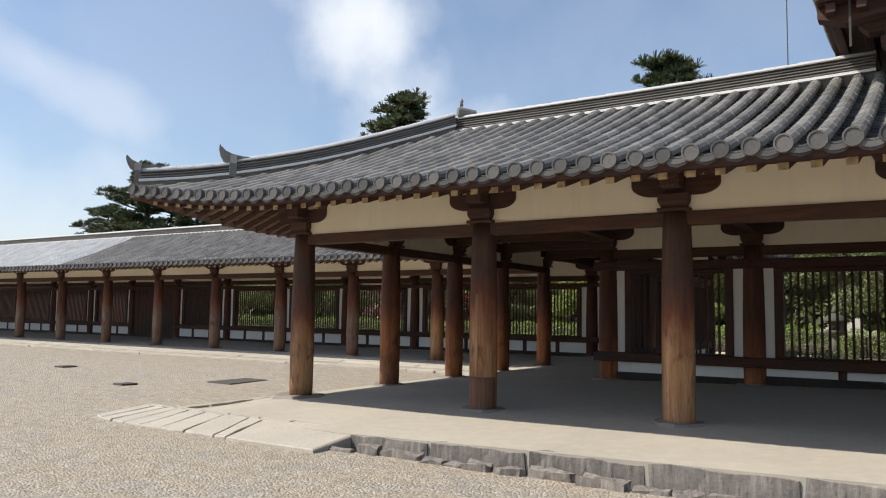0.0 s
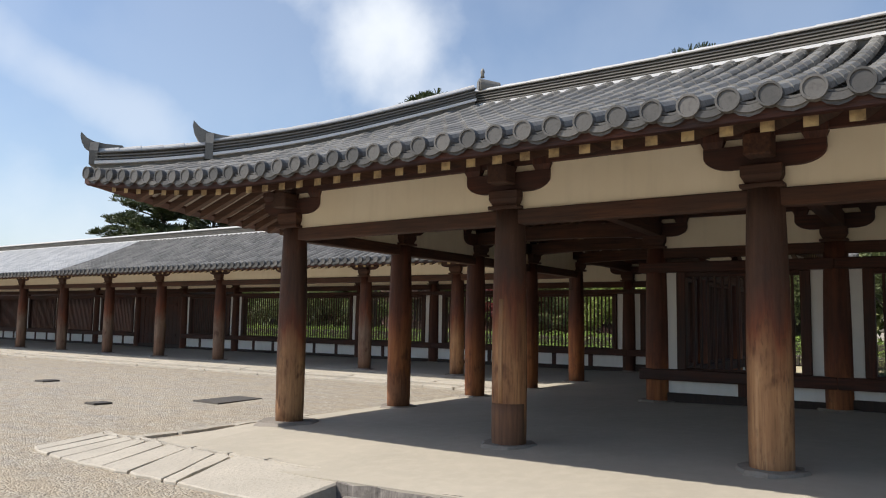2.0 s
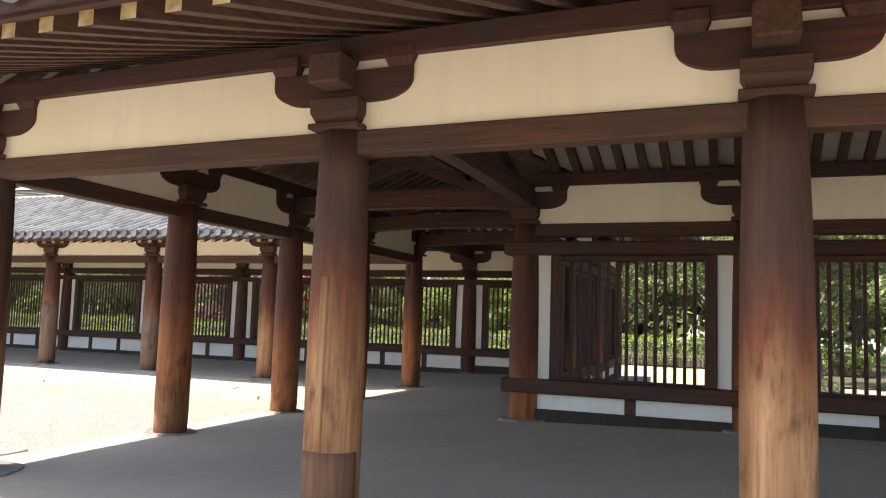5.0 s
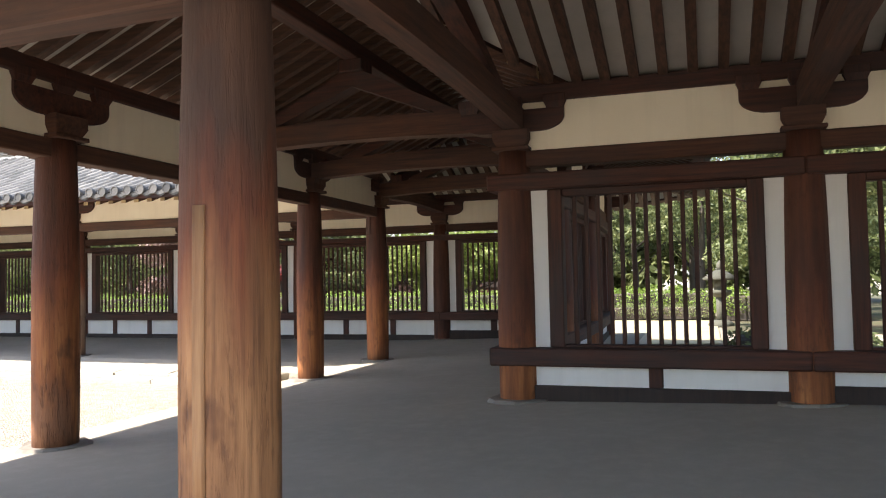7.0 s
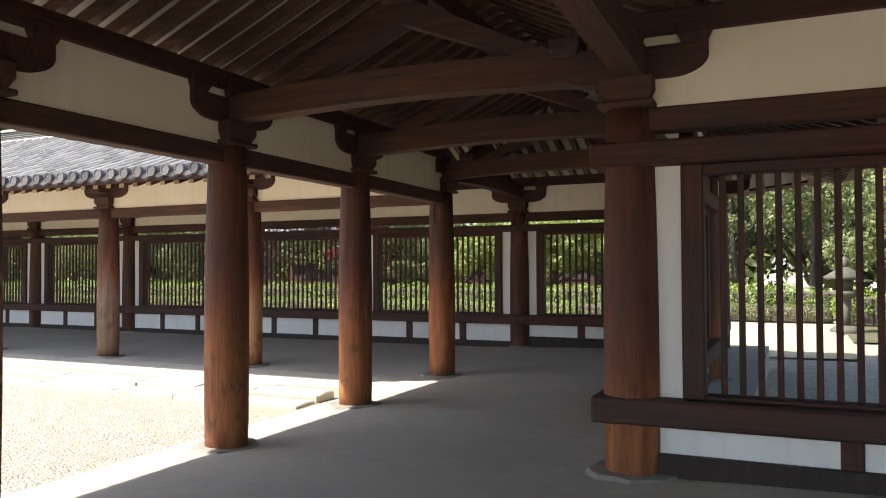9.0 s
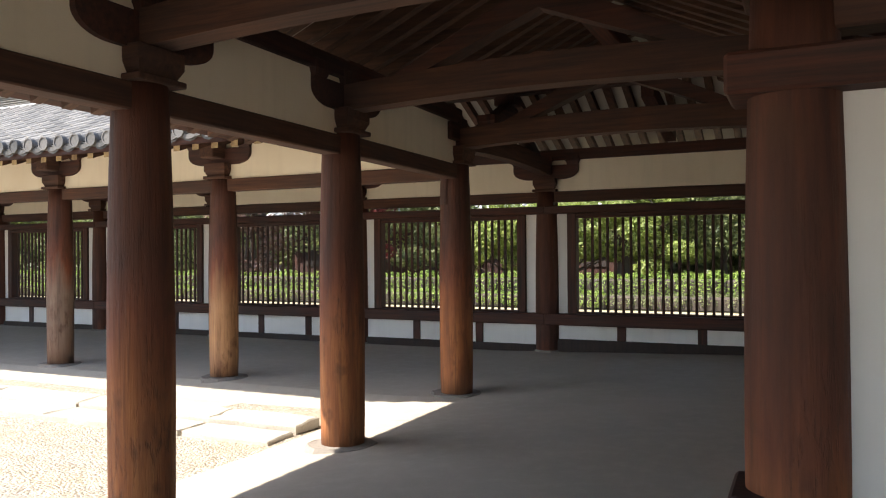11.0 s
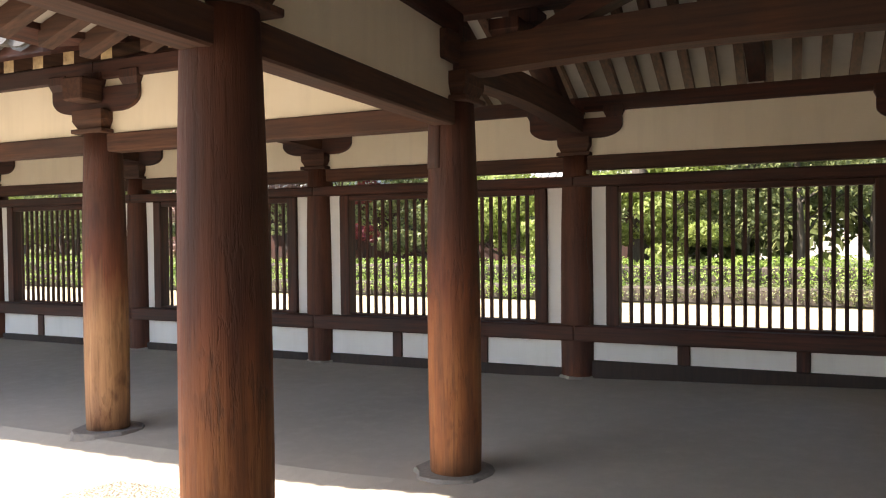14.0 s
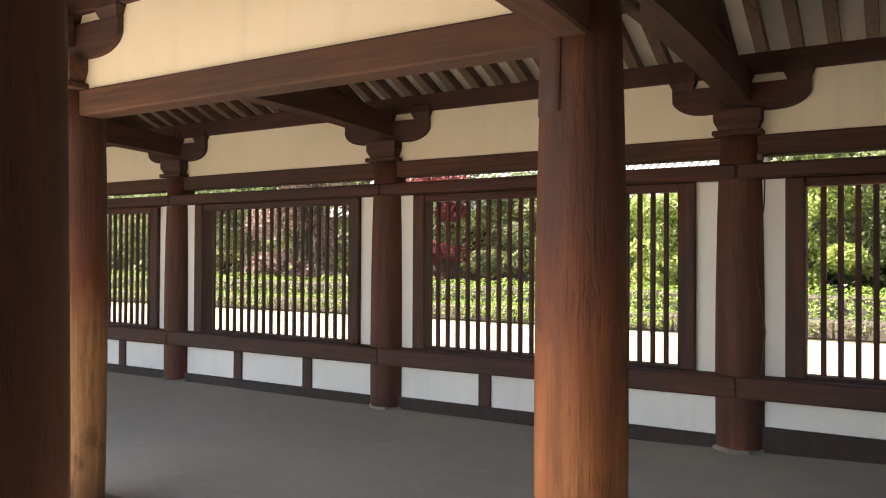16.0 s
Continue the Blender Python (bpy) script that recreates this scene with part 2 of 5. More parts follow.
def stone(name, a, b, dark, streaks=None):
    k = Mat(name, 0.88)
    p = k.where(world=True)
    n1, n2 = k.noise(p, 2.2, 6), k.noise(p, 30, 6)
    c = k.mix(k.ramp(n1, ((0.3, 0.0), (0.7, 1.0))), a, b)
    c = k.mix(k.ramp(n2, ((0.5, 0.0), (0.75, 0.6))), c, dark)
    if streaks:
        run = k.noise(k.where((11, 11, 1.1), world=True), 1.5, 7, 0.7)
        c = k.mix(k.ramp(run, ((0.5, 0.0), (0.66, 0.8))), c, streaks)
        c = k.mix(k.ramp(run, ((0.34, 0.75), (0.45, 0.0))), c, tuple(q * 0.6 for q in dark))
    r = k.random()
    k.colour(k.mix(k.math("MULTIPLY", r, 0.3), c, dark))
    k.bump(k.math("ADD", n1, n2), 0.55, 0.012)
    return k.mat


STONE = stone("pale_granite", (0.55, 0.49, 0.40), (0.46, 0.41, 0.335), (0.29, 0.255, 0.205))
ROUGH = stone("weathered_kerb_stone", (0.27, 0.235, 0.20), (0.17, 0.145, 0.125), (0.085, 0.072, 0.062), (0.40, 0.355, 0.30))
BASE = stone("base_stone", (0.31, 0.27, 0.225), (0.24, 0.21, 0.175), (0.14, 0.12, 0.10))


def tile_mat(name, island, tones=((0.13, 0.122, 0.108), (0.19, 0.178, 0.158), (0.27, 0.252, 0.222))):
    k = Mat(name, 0.42)
    k.b.inputs["Specular IOR Level"].default_value = 0.3
    p = k.where(world=True)
    n1, n2 = k.noise(p, 3.0, 5), k.noise(p, 45, 5)
    r = k.island() if island else k.random()
    c = k.ramp(r, ((0.0, tones[0]), (0.5, tones[1]), (1.0, tones[2])))
    c = k.mix(k.ramp(n1, ((0.4, 0.0), (0.75, 0.5))), c, tuple(q * 1.05 for q in tones[2]))
    c = k.mix(k.ramp(n2, ((0.5, 0.0), (0.75, 0.5))), c, tuple(q * 0.5 for q in tones[0]))
    k.colour(c)
    k.link(k.ramp(n2, ((0.3, 0.38), (0.7, 0.68))), k.b.inputs["Roughness"])
    k.bump(n2, 0.3, 0.006)
    return k.mat


TILE, TILES = tile_mat("kiln_grey_tile", False), tile_mat("kiln_grey_tiles", True)
# same tiles in darker tones: shade of the troughs put into the colour
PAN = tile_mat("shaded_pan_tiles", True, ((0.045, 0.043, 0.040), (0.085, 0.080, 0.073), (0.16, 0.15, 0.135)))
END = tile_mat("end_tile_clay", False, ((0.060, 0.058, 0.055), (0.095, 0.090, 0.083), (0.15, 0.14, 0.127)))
# pale tone of the renewed tiles; on ridge caps it paints their sheen
PALE = tile_mat("renewed_pale_tiles", True, ((0.40, 0.40, 0.39), (0.50, 0.49, 0.475), (0.60, 0.585, 0.56)))


def foliage(name, a, b, c, through_light=0.25):
    k = Mat(name, 0.55)
    r = k.island()
    n = k.noise(k.where(world=True), 0.9, 4)
    col = k.ramp(r, ((0.0, a), (0.55, b), (1.0, c)))
    k.colour(k.mix(k.ramp(n, ((0.35, 0.0), (0.7, 0.6))), col, a))
    t = k.nt.nodes.new("ShaderNodeBsdfTranslucent")
    k.link(col, t.inputs["Color"])
    mx = k.nt.nodes.new("ShaderNodeMixShader")
    mx.inputs[0].default_value = through_light
    k.link(k.b.outputs[0], mx.inputs[1])
    k.link(t.outputs[0], mx.inputs[2])
    k.link(mx.outputs[0], k.nt.nodes["Material Output"].inputs["Surface"])
    return k.mat


PINE = foliage("pine_needles", (0.035, 0.050, 0.018), (0.075, 0.095, 0.034), (0.13, 0.145, 0.055), 0.15)
LEAF = foliage("broad_leaves", (0.15, 0.19, 0.045), (0.31, 0.38, 0.09), (0.52, 0.56, 0.21), 0.5)
DULL = foliage("dull_leaves", (0.085, 0.11, 0.04), (0.20, 0.235, 0.085), (0.40, 0.42, 0.19), 0.45)
HEDGE = foliage("hedge_leaves", (0.13, 0.21, 0.035), (0.27, 0.39, 0.065), (0.43, 0.54, 0.13), 0.4)
MAPLE = foliage("red_maple_leaves", (0.08, 0.014, 0.014), (0.17, 0.024, 0.022), (0.28, 0.045, 0.04), 0.4)
BLOSSOM = foliage("pale_pink_leaves", (0.16, 0.09, 0.07), (0.28, 0.17, 0.13), (0.42, 0.3, 0.24), 0.3)
BARK = timber("bark", (0.05, 0.038, 0.028), (0.15, 0.12, 0.09), "z", 0.95)
IRON = stone("cast_iron", (0.10, 0.085, 0.07), (0.075, 0.065, 0.055), (0.04, 0.035, 0.03))

# ---- building blocks ----


def part(name, bm, material, parent=None, label=""):
    me = bpy.data.meshes.new(name)
    bm.to_mesh(me)
    bm.free()
    me.materials.append(material)
    ob = new(name, me)
    ob.parent = parent
    return tagged(ob, label)


def mesh_part(name, verts, faces, material, parent=None, label="", smooth=False):
    me = bpy.data.meshes.new(name)
    me.from_pydata(verts, [], faces)
    me.materials.append(material)
    if smooth:
        me.shade_smooth()
    ob = new(name, me)
    ob.parent = parent
    return tagged(ob, label)


def box(x0, x1, y0, y1, z0, z1, bevel=0.008, bm=None):
    bm = bm or bmesh.new()
    m = Matrix.Translation(((x0 + x1) / 2, (y0 + y1) / 2, (z0 + z1) / 2)) @ Matrix.Diagonal((abs(x1 - x0), abs(y1 - y0), abs(z1 - z0), 1))
    vs = bmesh.ops.create_cube(bm, size=1, matrix=m)["verts"]
    if bevel:
        es = list({e for v in vs for e in v.link_edges})
        bmesh.ops.bevel(bm, geom=es, offset=bevel, segments=1, affect="EDGES")
    return bm


def bar(p, q, half, z0, z1, bevel=0.008, bm=None):
    """A level timber from p to q (x, y), along x or y."""
    (ax, ay), (bx_, by_) = p, q
    if abs(ax - bx_) > abs(ay - by_):
        return box(min(ax, bx_), max(ax, bx_), ay - half, ay + half, z0, z1, bevel, bm)
    return box(ax - half, ax + half, min(ay, by_), max(ay, by_), z0, z1, bevel, bm)


def lathe(profile, seg=28, bm=None, wobble=0.0):
    bm = bm or bmesh.new()
    rings = []
    for r, z in profile:
        rings.append([bm.verts.new((r * math.cos(a) * (1 + wobble * math.sin(3 * a + z * 2)), r * math.sin(a), z)) for a in (2 * math.pi * i / seg for i in range(seg))])
    for lo, hi in zip(rings, rings[1:]):
        for i in range(seg):
            bm.faces.new((lo[i], lo[(i + 1) % seg], hi[(i + 1) % seg], hi[i])).smooth = True
    bm.faces.new(list(reversed(rings[0])))
    bm.faces.new(rings[-1])
    return bm


def prism(outline, y0, y1, bm=None):
    """An outline in x, z drawn out along y."""
    bm = bm or bmesh.new()
    a = [bm.verts.new((x, y0, z)) for x, z in outline]
    b = [bm.verts.new((x, y1, z)) for x, z in outline]
    bm.faces.new(a)
    bm.faces.new(list(reversed(b)))
    for i in range(len(a)):
        j = (i + 1) % len(a)
        bm.faces.new((a[j], a[i], b[i], b[j]))
    bmesh.ops.recalc_face_normals(bm, faces=bm.faces)
    return bm


def thing(name, at=(0, 0, 0), turn=0, label="", category="", group="", kind=""):
    ob = new(name)
    ob.matrix_basis = pose(*at, 0, 0, turn)
    return tagged(ob, label, category, group, kind)


# ---- the plan ----
FLOOR = 0.20                                   # top of the earth platform above the court
AX0, AX1, AY0, AY1 = -8.13, 6.8, 8.38, 12.93   # near wing, along x
CX1 = -4.90                                    # middle wing, along y, lattice wall at CX1
BY0, BY1 = 17.32, 20.52                         # far wing, along x
A_FRONT = [-8.05, -4.85, -2.39, 0.0, 2.42, 4.84]
A_BACK = [CX1, -2.48, 0.0, 2.42, 4.84]
C_LEFT = [10.82, 12.96, 15.0]
SHIFT = {15.0: -0.03}                          # old posts off their line
FRONT_Y = {-8.05: 8.51, -4.85: 8.37, -2.39: 8.30}
CXB = -5.05                                    # the far corner column stands a little inward
C_RIGHT = [15.0, 17.3]
B_X = [-8.23, -11.38, -14.30, -17.2, -20.15, -23.1, -26.05, -29.0, -31.95, -34.9, -37.85, -40.8, -43.75]
EAVE_A, RIDGE_A, EAVE_A2 = 6.63, 10.5, 14.37
EAVE_C, RIDGE_C, EAVE_C2 = -9.8, -6.5, -3.2
EAVE_B, RIDGE_B, EAVE_B2 = 15.55, 18.87, 22.19
TIE0, TIE1, PURLIN = 2.40, 2.55, 2.99



def settle(y):
    """The back row of the far wing has sunk a little; the court rows beyond the corner stand a little high."""
    return -0.045 if y > BY1 - 0.2 else 0.015 if y > 14.0 else 0.0


# ---- ground and platforms ----


def sheet(name, x0, x1, y0, y1, z, material, label, step=1.0, bumpy=0.01):
    nx, ny = max(2, int((x1 - x0) / step)), max(2, int((y1 - y0) / step))
    vs = [(x0 + (x1 - x0) * i / nx, y0 + (y1 - y0) * j / ny, 0) for j in range(ny + 1) for i in range(nx + 1)]
    vs = [(x, y, z + bumpy * noise.noise((x * 0.8, y * 0.8, 0))) for x, y, _ in vs]
    fs = [(j * (nx + 1) + i, j * (nx + 1) + i + 1, (j + 1) * (nx + 1) + i + 1, (j + 1) * (nx + 1) + i) for j in range(ny) for i in range(nx)]
    return tagged(mesh_part(name, vs, fs, material, smooth=True), label, "ground", kind="structure")


DRAIN = (-5.42, 9.2, 6.22, 6.56)


def ground():
    """One sheet to the horizon, sunk where the open drain runs along the platform."""
    x0, x1, y0, y1 = DRAIN
    near = [float(v) for v in range(-46, 31)]
    xs = sorted({-900.0, -300.0, -100.0, *near, 100.0, 300.0, 900.0, x0, x0 + 0.012, x1, x1 - 0.012})
    ys = sorted({-900.0, -300.0, -100.0, *(v + 8.0 for v in near), 100.0, 300.0, 900.0, y0, y0 + 0.012, y1, y1 - 0.012})
    vs = []
    for y in ys:
        for x in xs:
            z = -0.02 + 0.02 * noise.noise((x * 0.4, y * 0.4, 0))
            if x0 < x < x1 and y0 < y < y1:
                z = -0.28
            vs.append((x, y, z))
    w = len(xs)
    fs = [(j * w + i, j * w + i + 1, (j + 1) * w + i + 1, (j + 1) * w + i) for j in range(len(ys) - 1) for i in range(w - 1)]
    return tagged(mesh_part("ground", vs, fs, GRAVEL), "pale sunlit gravel of the temple courtyard", "ground", kind="structure")


ground()


def floor_z(x, y):
    """The earth floor falls a little towards the court."""
    rx = min(max((x + 8.1) / 3.15, -0.3), 2.6)
    ry = min(max((y - 17.3) / 3.15, 0), 1)
    deep = min(max((y - 8.35) / 4.5, 0), 1)
    fall = 0.06 * max(0, 8.4 - y) + (0.09 * max(0, -8.1 - x) if y < 17 else 0) + (0.05 * max(0, 17.2 - y) if x < -8.9 else 0)
    return 0.145 - min(fall, 0.15) + 0.07 * rx + 0.085 * ry * (1 - 0.6 * min(max(rx, 0), 1)) + 0.075 * deep * min(max(rx, 0), 1)


def platform(name, x0, x1, y0, y1, label):
    nx, ny = max(3, int((x1 - x0) / 0.35)), max(3, int((y1 - y0) / 0.35))
    vs, fs = [], []
    for j in range(ny + 1):
        for i in range(nx + 1):
            x, y = x0 + (x1 - x0) * i / nx, y0 + (y1 - y0) * j / ny
            vs.append((x, y, floor_z(x, y) + 0.006 * noise.noise((x * 1.3, y * 1.3, 3))))
    w = nx + 1
    for j in range(ny):
        for i in range(nx):
            fs.append((j * w + i, j * w + i + 1, (j + 1) * w + i + 1, (j + 1) * w + i))
    rim = [i for i in range(w)] + [j * w + nx for j in range(1, ny + 1)] + [ny * w + i for i in range(nx - 1, -1, -1)] + [j * w for j in range(ny - 1, 0, -1)]
    k = len(vs)
    vs += [(vs[r][0], vs[r][1], -0.3) for r in rim]
    for i in range(len(rim)):
        j = (i + 1) % len(rim)
        fs.append((rim[j], rim[i], k + i, k + j))
    return tagged(mesh_part(name, vs, fs, EARTH), label, "floor", kind="structure")


EDGE_A, EDGE_C, EDGE_B = 6.50, -9.06, 15.98
platform("floor_near_wing", EDGE_C, 9.0, EDGE_A, 13.4, "pale rammed-earth floor of the near corridor")
platform("floor_middle_wing", EDGE_C, -4.35, 13.4, EDGE_B, "pale rammed-earth floor of the joining corridor")
platform("floor_far_wing", -46, -4.35, EDGE_B, 21.1, "pale rammed-earth floor of the far corridor")

# ---- columns ----


def column_proto(arm=True):
    col = thing("column", label="round red-stained timber column worn to bare orange wood below", category="column", group="corridor columns")
    H = TIE1 - FLOOR
    prof = [(0.168, -0.1), (0.173, 0.15), (0.176, 0.7), (0.174, 1.2), (0.166, 1.7), (0.155, 2.1), (0.146, H)]
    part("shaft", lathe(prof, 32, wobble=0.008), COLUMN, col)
    z = H
    cap = bmesh.new()
    box(-0.172, 0.172, -0.172, 0.172, z, z + 0.035, 0.006, cap)
    vs = bmesh.ops.create_cube(cap, size=1, matrix=Matrix.Translation((0, 0, z + 0.07)) @ Matrix.Diagonal((0.26, 0.26, 0.07, 1)))["verts"]
    for v in vs:
        if v.co.z > z + 0.06:
            v.co.x *= 1.27
            v.co.y *= 1.27
    box(-0.165, 0.165, -0.165, 0.165, z + 0.105, z + 0.19, 0.006, cap)
    part("capital_block", cap, GREYED["x"], col, "weathered square bearing block")
    if arm:
        a = 0.50
        z1 = z + 0.375
        out = [(-a + 0.02, z1), (-a + 0.02, z1 - 0.07)]
        for i in range(9):
            q = i / 8 * math.pi / 2
            out.append((-a + 0.02 + 0.23 * (1 - math.cos(q)), z1 - 0.075 - 0.125 * math.sin(q)))
        out += [(-x, y) for x, y in reversed(out)]
        top = part("bracket_arm", prism(out, -0.085, 0.085), WOOD["x"], col, "boat-shaped timber bracket arm")
        for x in (-0.40, 0.0, 0.40):
            b = bmesh.new()
            vs = bmesh.ops.create_cube(b, size=1, matrix=Matrix.Translation((x, 0, z1 + 0.025)) @ Matrix.Diagonal((0.15, 0.18, 0.05, 1)))["verts"]
            for v in vs:
                if v.co.z > z1 + 0.03:
                    v.co.x = x + (v.co.x - x) * 1.3
                    v.co.y *= 1.2
            box(x - 0.10, x + 0.10, -0.11, 0.11, z1 + 0.045, PURLIN - FLOOR + 0.055, 0.006, b)
            part("bearing_block", b, WOOD["z"], top)
        nose = box(-0.108, 0.108, -0.30, -0.086, z1 - 0.13, z1 + 0.055, 0.012)
        part("beam_nose", nose, GREYED["y"], col, "sawn end of the cross beam")
    return col


def base_stone(x, y, r, seed):
    rnd = random.Random(seed)
    bm = bmesh.new()
    n = 17
    lo, hi = [], []
    for i in range(n):
        a = 2 * math.pi * i / n
        q = r * rnd.uniform(0.92, 1.1)
        lo.append(bm.verts.new((q * math.cos(a), q * math.sin(a), -0.06)))
        hi.append(bm.verts.new((0.84 * q * math.cos(a), 0.84 * q * math.sin(a), rnd.uniform(0.012, 0.028))))
    bm.faces.new(hi)
    for i in range(n):
        bm.faces.new((lo[i], lo[(i + 1) % n], hi[(i + 1) % n], hi[i]))
    ob = part("base_stone", bm, BASE)
    ob.matrix_basis = pose(x, y, floor_z(x, y))
    return tagged(ob, "flat rough base stone under a column", "stone", "column base stones")


PROTO = column_proto()
first = True
COLS = [(x, FRONT_Y.get(x, AY0), 0) for x in A_FRONT] + [(x, AY1, 180) for x in A_BACK] + [(AX0 + SHIFT.get(y, 0), y, -90) for y in C_LEFT] + [(CX1, y, 90) for y in C_RIGHT]
COLS += [(x, BY0, 0) for x in B_X] + [(x, BY1, 180) for x in [CXB] + B_X]
for i, (x, y, turn) in enumerate(COLS):
    m = pose(x, y, FLOOR + settle(y), 0, 0, turn)
    if first:
        PROTO.matrix_basis = m
        first = False
    else:
        copy_thing(PROTO, m)
    base_stone(x, y, 0.42 if i == 0 else 0.22 if y > BY1 - 0.1 else 0.31, i)



def shaft_radius(z):
    prof = [(0.168, -0.1), (0.173, 0.15), (0.176, 0.7), (0.174, 1.2), (0.166, 1.7), (0.155, 2.1), (0.146, TIE1 - FLOOR)]
    for (r0, a), (r1, b) in zip(prof, prof[1:]):
        if z <= b:
            return r0 + (r1 - r0) * (z - a) / (b - a)
    return prof[-1][0]


def repair(column, name, a0, a1, z0, z1, material, label, proud=0.004):
    """A let-in piece of newer wood that follows the round of a shaft, between two angles and two heights."""
    bm = bmesh.new()
    n, k = max(3, int(abs(a1 - a0) / 12)), 5
    inner, outer = [], []
    for j in range(k + 1):
        z = z0 + (z1 - z0) * j / k
        ring = [math.radians(a0 + (a1 - a0) * i / n) for i in range(n + 1)]
        for rows, rad in ((inner, shaft_radius(z) - 0.02), (outer, shaft_radius(z) + proud)):
            rows.append([bm.verts.new((rad * math.cos(a), rad * math.sin(a), z)) for a in ring])
    for rows in (inner, outer):
        for lo, hi in zip(rows, rows[1:]):
            for i in range(n):
                bm.faces.new((lo[i], lo[i + 1], hi[i + 1], hi[i])).smooth = rows is outer
    for i in range(n):
        bm.faces.new((inner[0][i], inner[0][i + 1], outer[0][i + 1], outer[0][i]))
        bm.faces.new((inner[k][i], inner[k][i + 1], outer[k][i + 1], outer[k][i]))
    for j in range(k):
        for e in (0, n):
            bm.faces.new((inner[j][e], inner[j + 1][e], outer[j + 1][e], outer[j][e]))
    bmesh.ops.recalc_face_normals(bm, faces=bm.faces)
    part(name, bm, material, column, label)


FRESH = timber("newer_cypress", (0.20, 0.085, 0.032), (0.50, 0.29, 0.14), "z")
SPLICE = timber("spliced_foot_wood", (0.09, 0.038, 0.018), (0.26, 0.125, 0.06), "z")
for ob in [o for o in bpy.data.objects if o.parent is None and o.name.startswith("column")]:
    cx, cy = ob.matrix_basis.translation.xy
    if abs(cx + 4.85) < 0.01 and cy < 9:
        repair(ob, "repair_plank", -99, -83, 0.43, 1.45, FRESH, "pale let-in repair plank")
        repair(ob, "spliced_foot", 180, 355, -0.08, 0.425, SPLICE, "spliced new foot of the shaft", 0.002)
    elif abs(cx - B_X[0]) < 0.01 and cy < 18:
        repair(ob, "mortise_plug", 205, 262, 1.93, 2.28, WOOD["z"], "filled mortise near the top", 0.006)

# ---- beams and plaster between the columns ----
SERIAL = {}


def serial(name):
    SERIAL[name] = SERIAL.get(name, 0) + 1
    return "%s_%d" % (name, SERIAL[name])


def upper_bay(p, q, outer):
    """Tie beam, plaster and purlin between two columns."""
    dz = settle(min(p[1], q[1]))
    p, q = Vector((*p, dz)), Vector((*q, dz))
    run = q - p
    n = run.length
    along = "x" if abs(run.x) > abs(run.y) else "y"
    w = thing(serial("wall_upper"), p, math.degrees(math.atan2(run.y, run.x)), "cream plaster strip between dark timber beams under the eave", "wall", kind="structure")
    part("tie_beam", box(0, n, -0.075, 0.075, TIE0, TIE1, 0.01), GREYED[along], w, "weathered timber tie beam")
    part("plaster_panel", box(0, n, -0.045, 0.045, TIE1, PURLIN, 0), CREAM, w)
    part("purlin", box(-0.004, n + 0.004, -0.09, 0.09, PURLIN, PURLIN + 0.15, 0.01), WOOD[along], w, "dark timber purlin")


def lattice_bay(p, q, inward, struts=2, strip=0.17, reach=0.0, last=0.0, top=2.335):
    """Low plaster wall, rails and barred window between two wall columns. inward: +1 or -1 across the wall."""
    p, q = Vector((*p, 0)), Vector((*q, 0))
    run = q - p
    n = run.length
    turn = math.degrees(math.atan2(run.y, run.x))
    ax = "x" if abs(run.x) > abs(run.y) else "y"
    w = thing(serial("wall_low"), p, turn, "white plaster wall base with dark timber rails", "wall", kind="structure")
    r, last = 0.14, last or strip
    low = max(floor_z(p.x, p.y), floor_z(q.x, q.y)) + 0.09
    part("sill_beam", box(0, n, -0.07, 0.07, low - 0.2, low, 0.008), BLACK, w)
    part("plaster_panel", box(r, n - r, -0.035, 0.035, low, 0.615, 0), WHITE, w)
    for i in range(struts):
        x = n * (i + 1) / (struts + 1)
        part("strut", box(x - 0.06, x + 0.06, -0.055, 0.055, low, 0.615, 0.006), WOOD["z"], w)
    part("lower_rail", box(-reach, n, -0.186, 0.186, 0.615, 0.775, 0.014), WOOD[ax], w)
    part("upper_rail", box(-reach, n, -0.172, 0.172, 2.185, top, 0.014), WOOD[ax], w)
    for s, e in ((r, r + strip), (n - r - last, n - r)):
        part("plaster_strip", box(s, e, -0.035, 0.035, 0.775, 2.185, 0), WHITE, w)
    win = thing(serial("window"), p, turn, "unglazed timber lattice window with upright bars", "window", kind="structure")
    a, b = r + strip, n - r - last
    fr = 0.13
    part("jamb", box(a, a + fr, -0.08, 0.08, 0.775, 2.185, 0.01), WOOD["z"], win)
    part("jamb", box(b - fr, b, -0.08, 0.08, 0.775, 2.185, 0.01), WOOD["z"], win)
    part("window_sill", box(a + fr, b - fr, -0.07, 0.07, 0.775, 0.80, 0.006), WOOD[ax], win)
    part("head", box(a + fr, b - fr, -0.07, 0.07, 2.12, 2.185, 0.008), WOOD[ax], win)
    span = b - a - 2 * fr
    k = round(span / 0.105)
    bm = box(-0.0185, 0.0185, -0.017, 0.017, 0.80, 2.12, 0.006)
    proto = part("bar", bm, WOOD["z"], win)
    for i in range(1, k):
        o = proto if i == 1 else new("bar", proto.data)
        o.parent = win
        o.location.x = a + fr + span * i / k


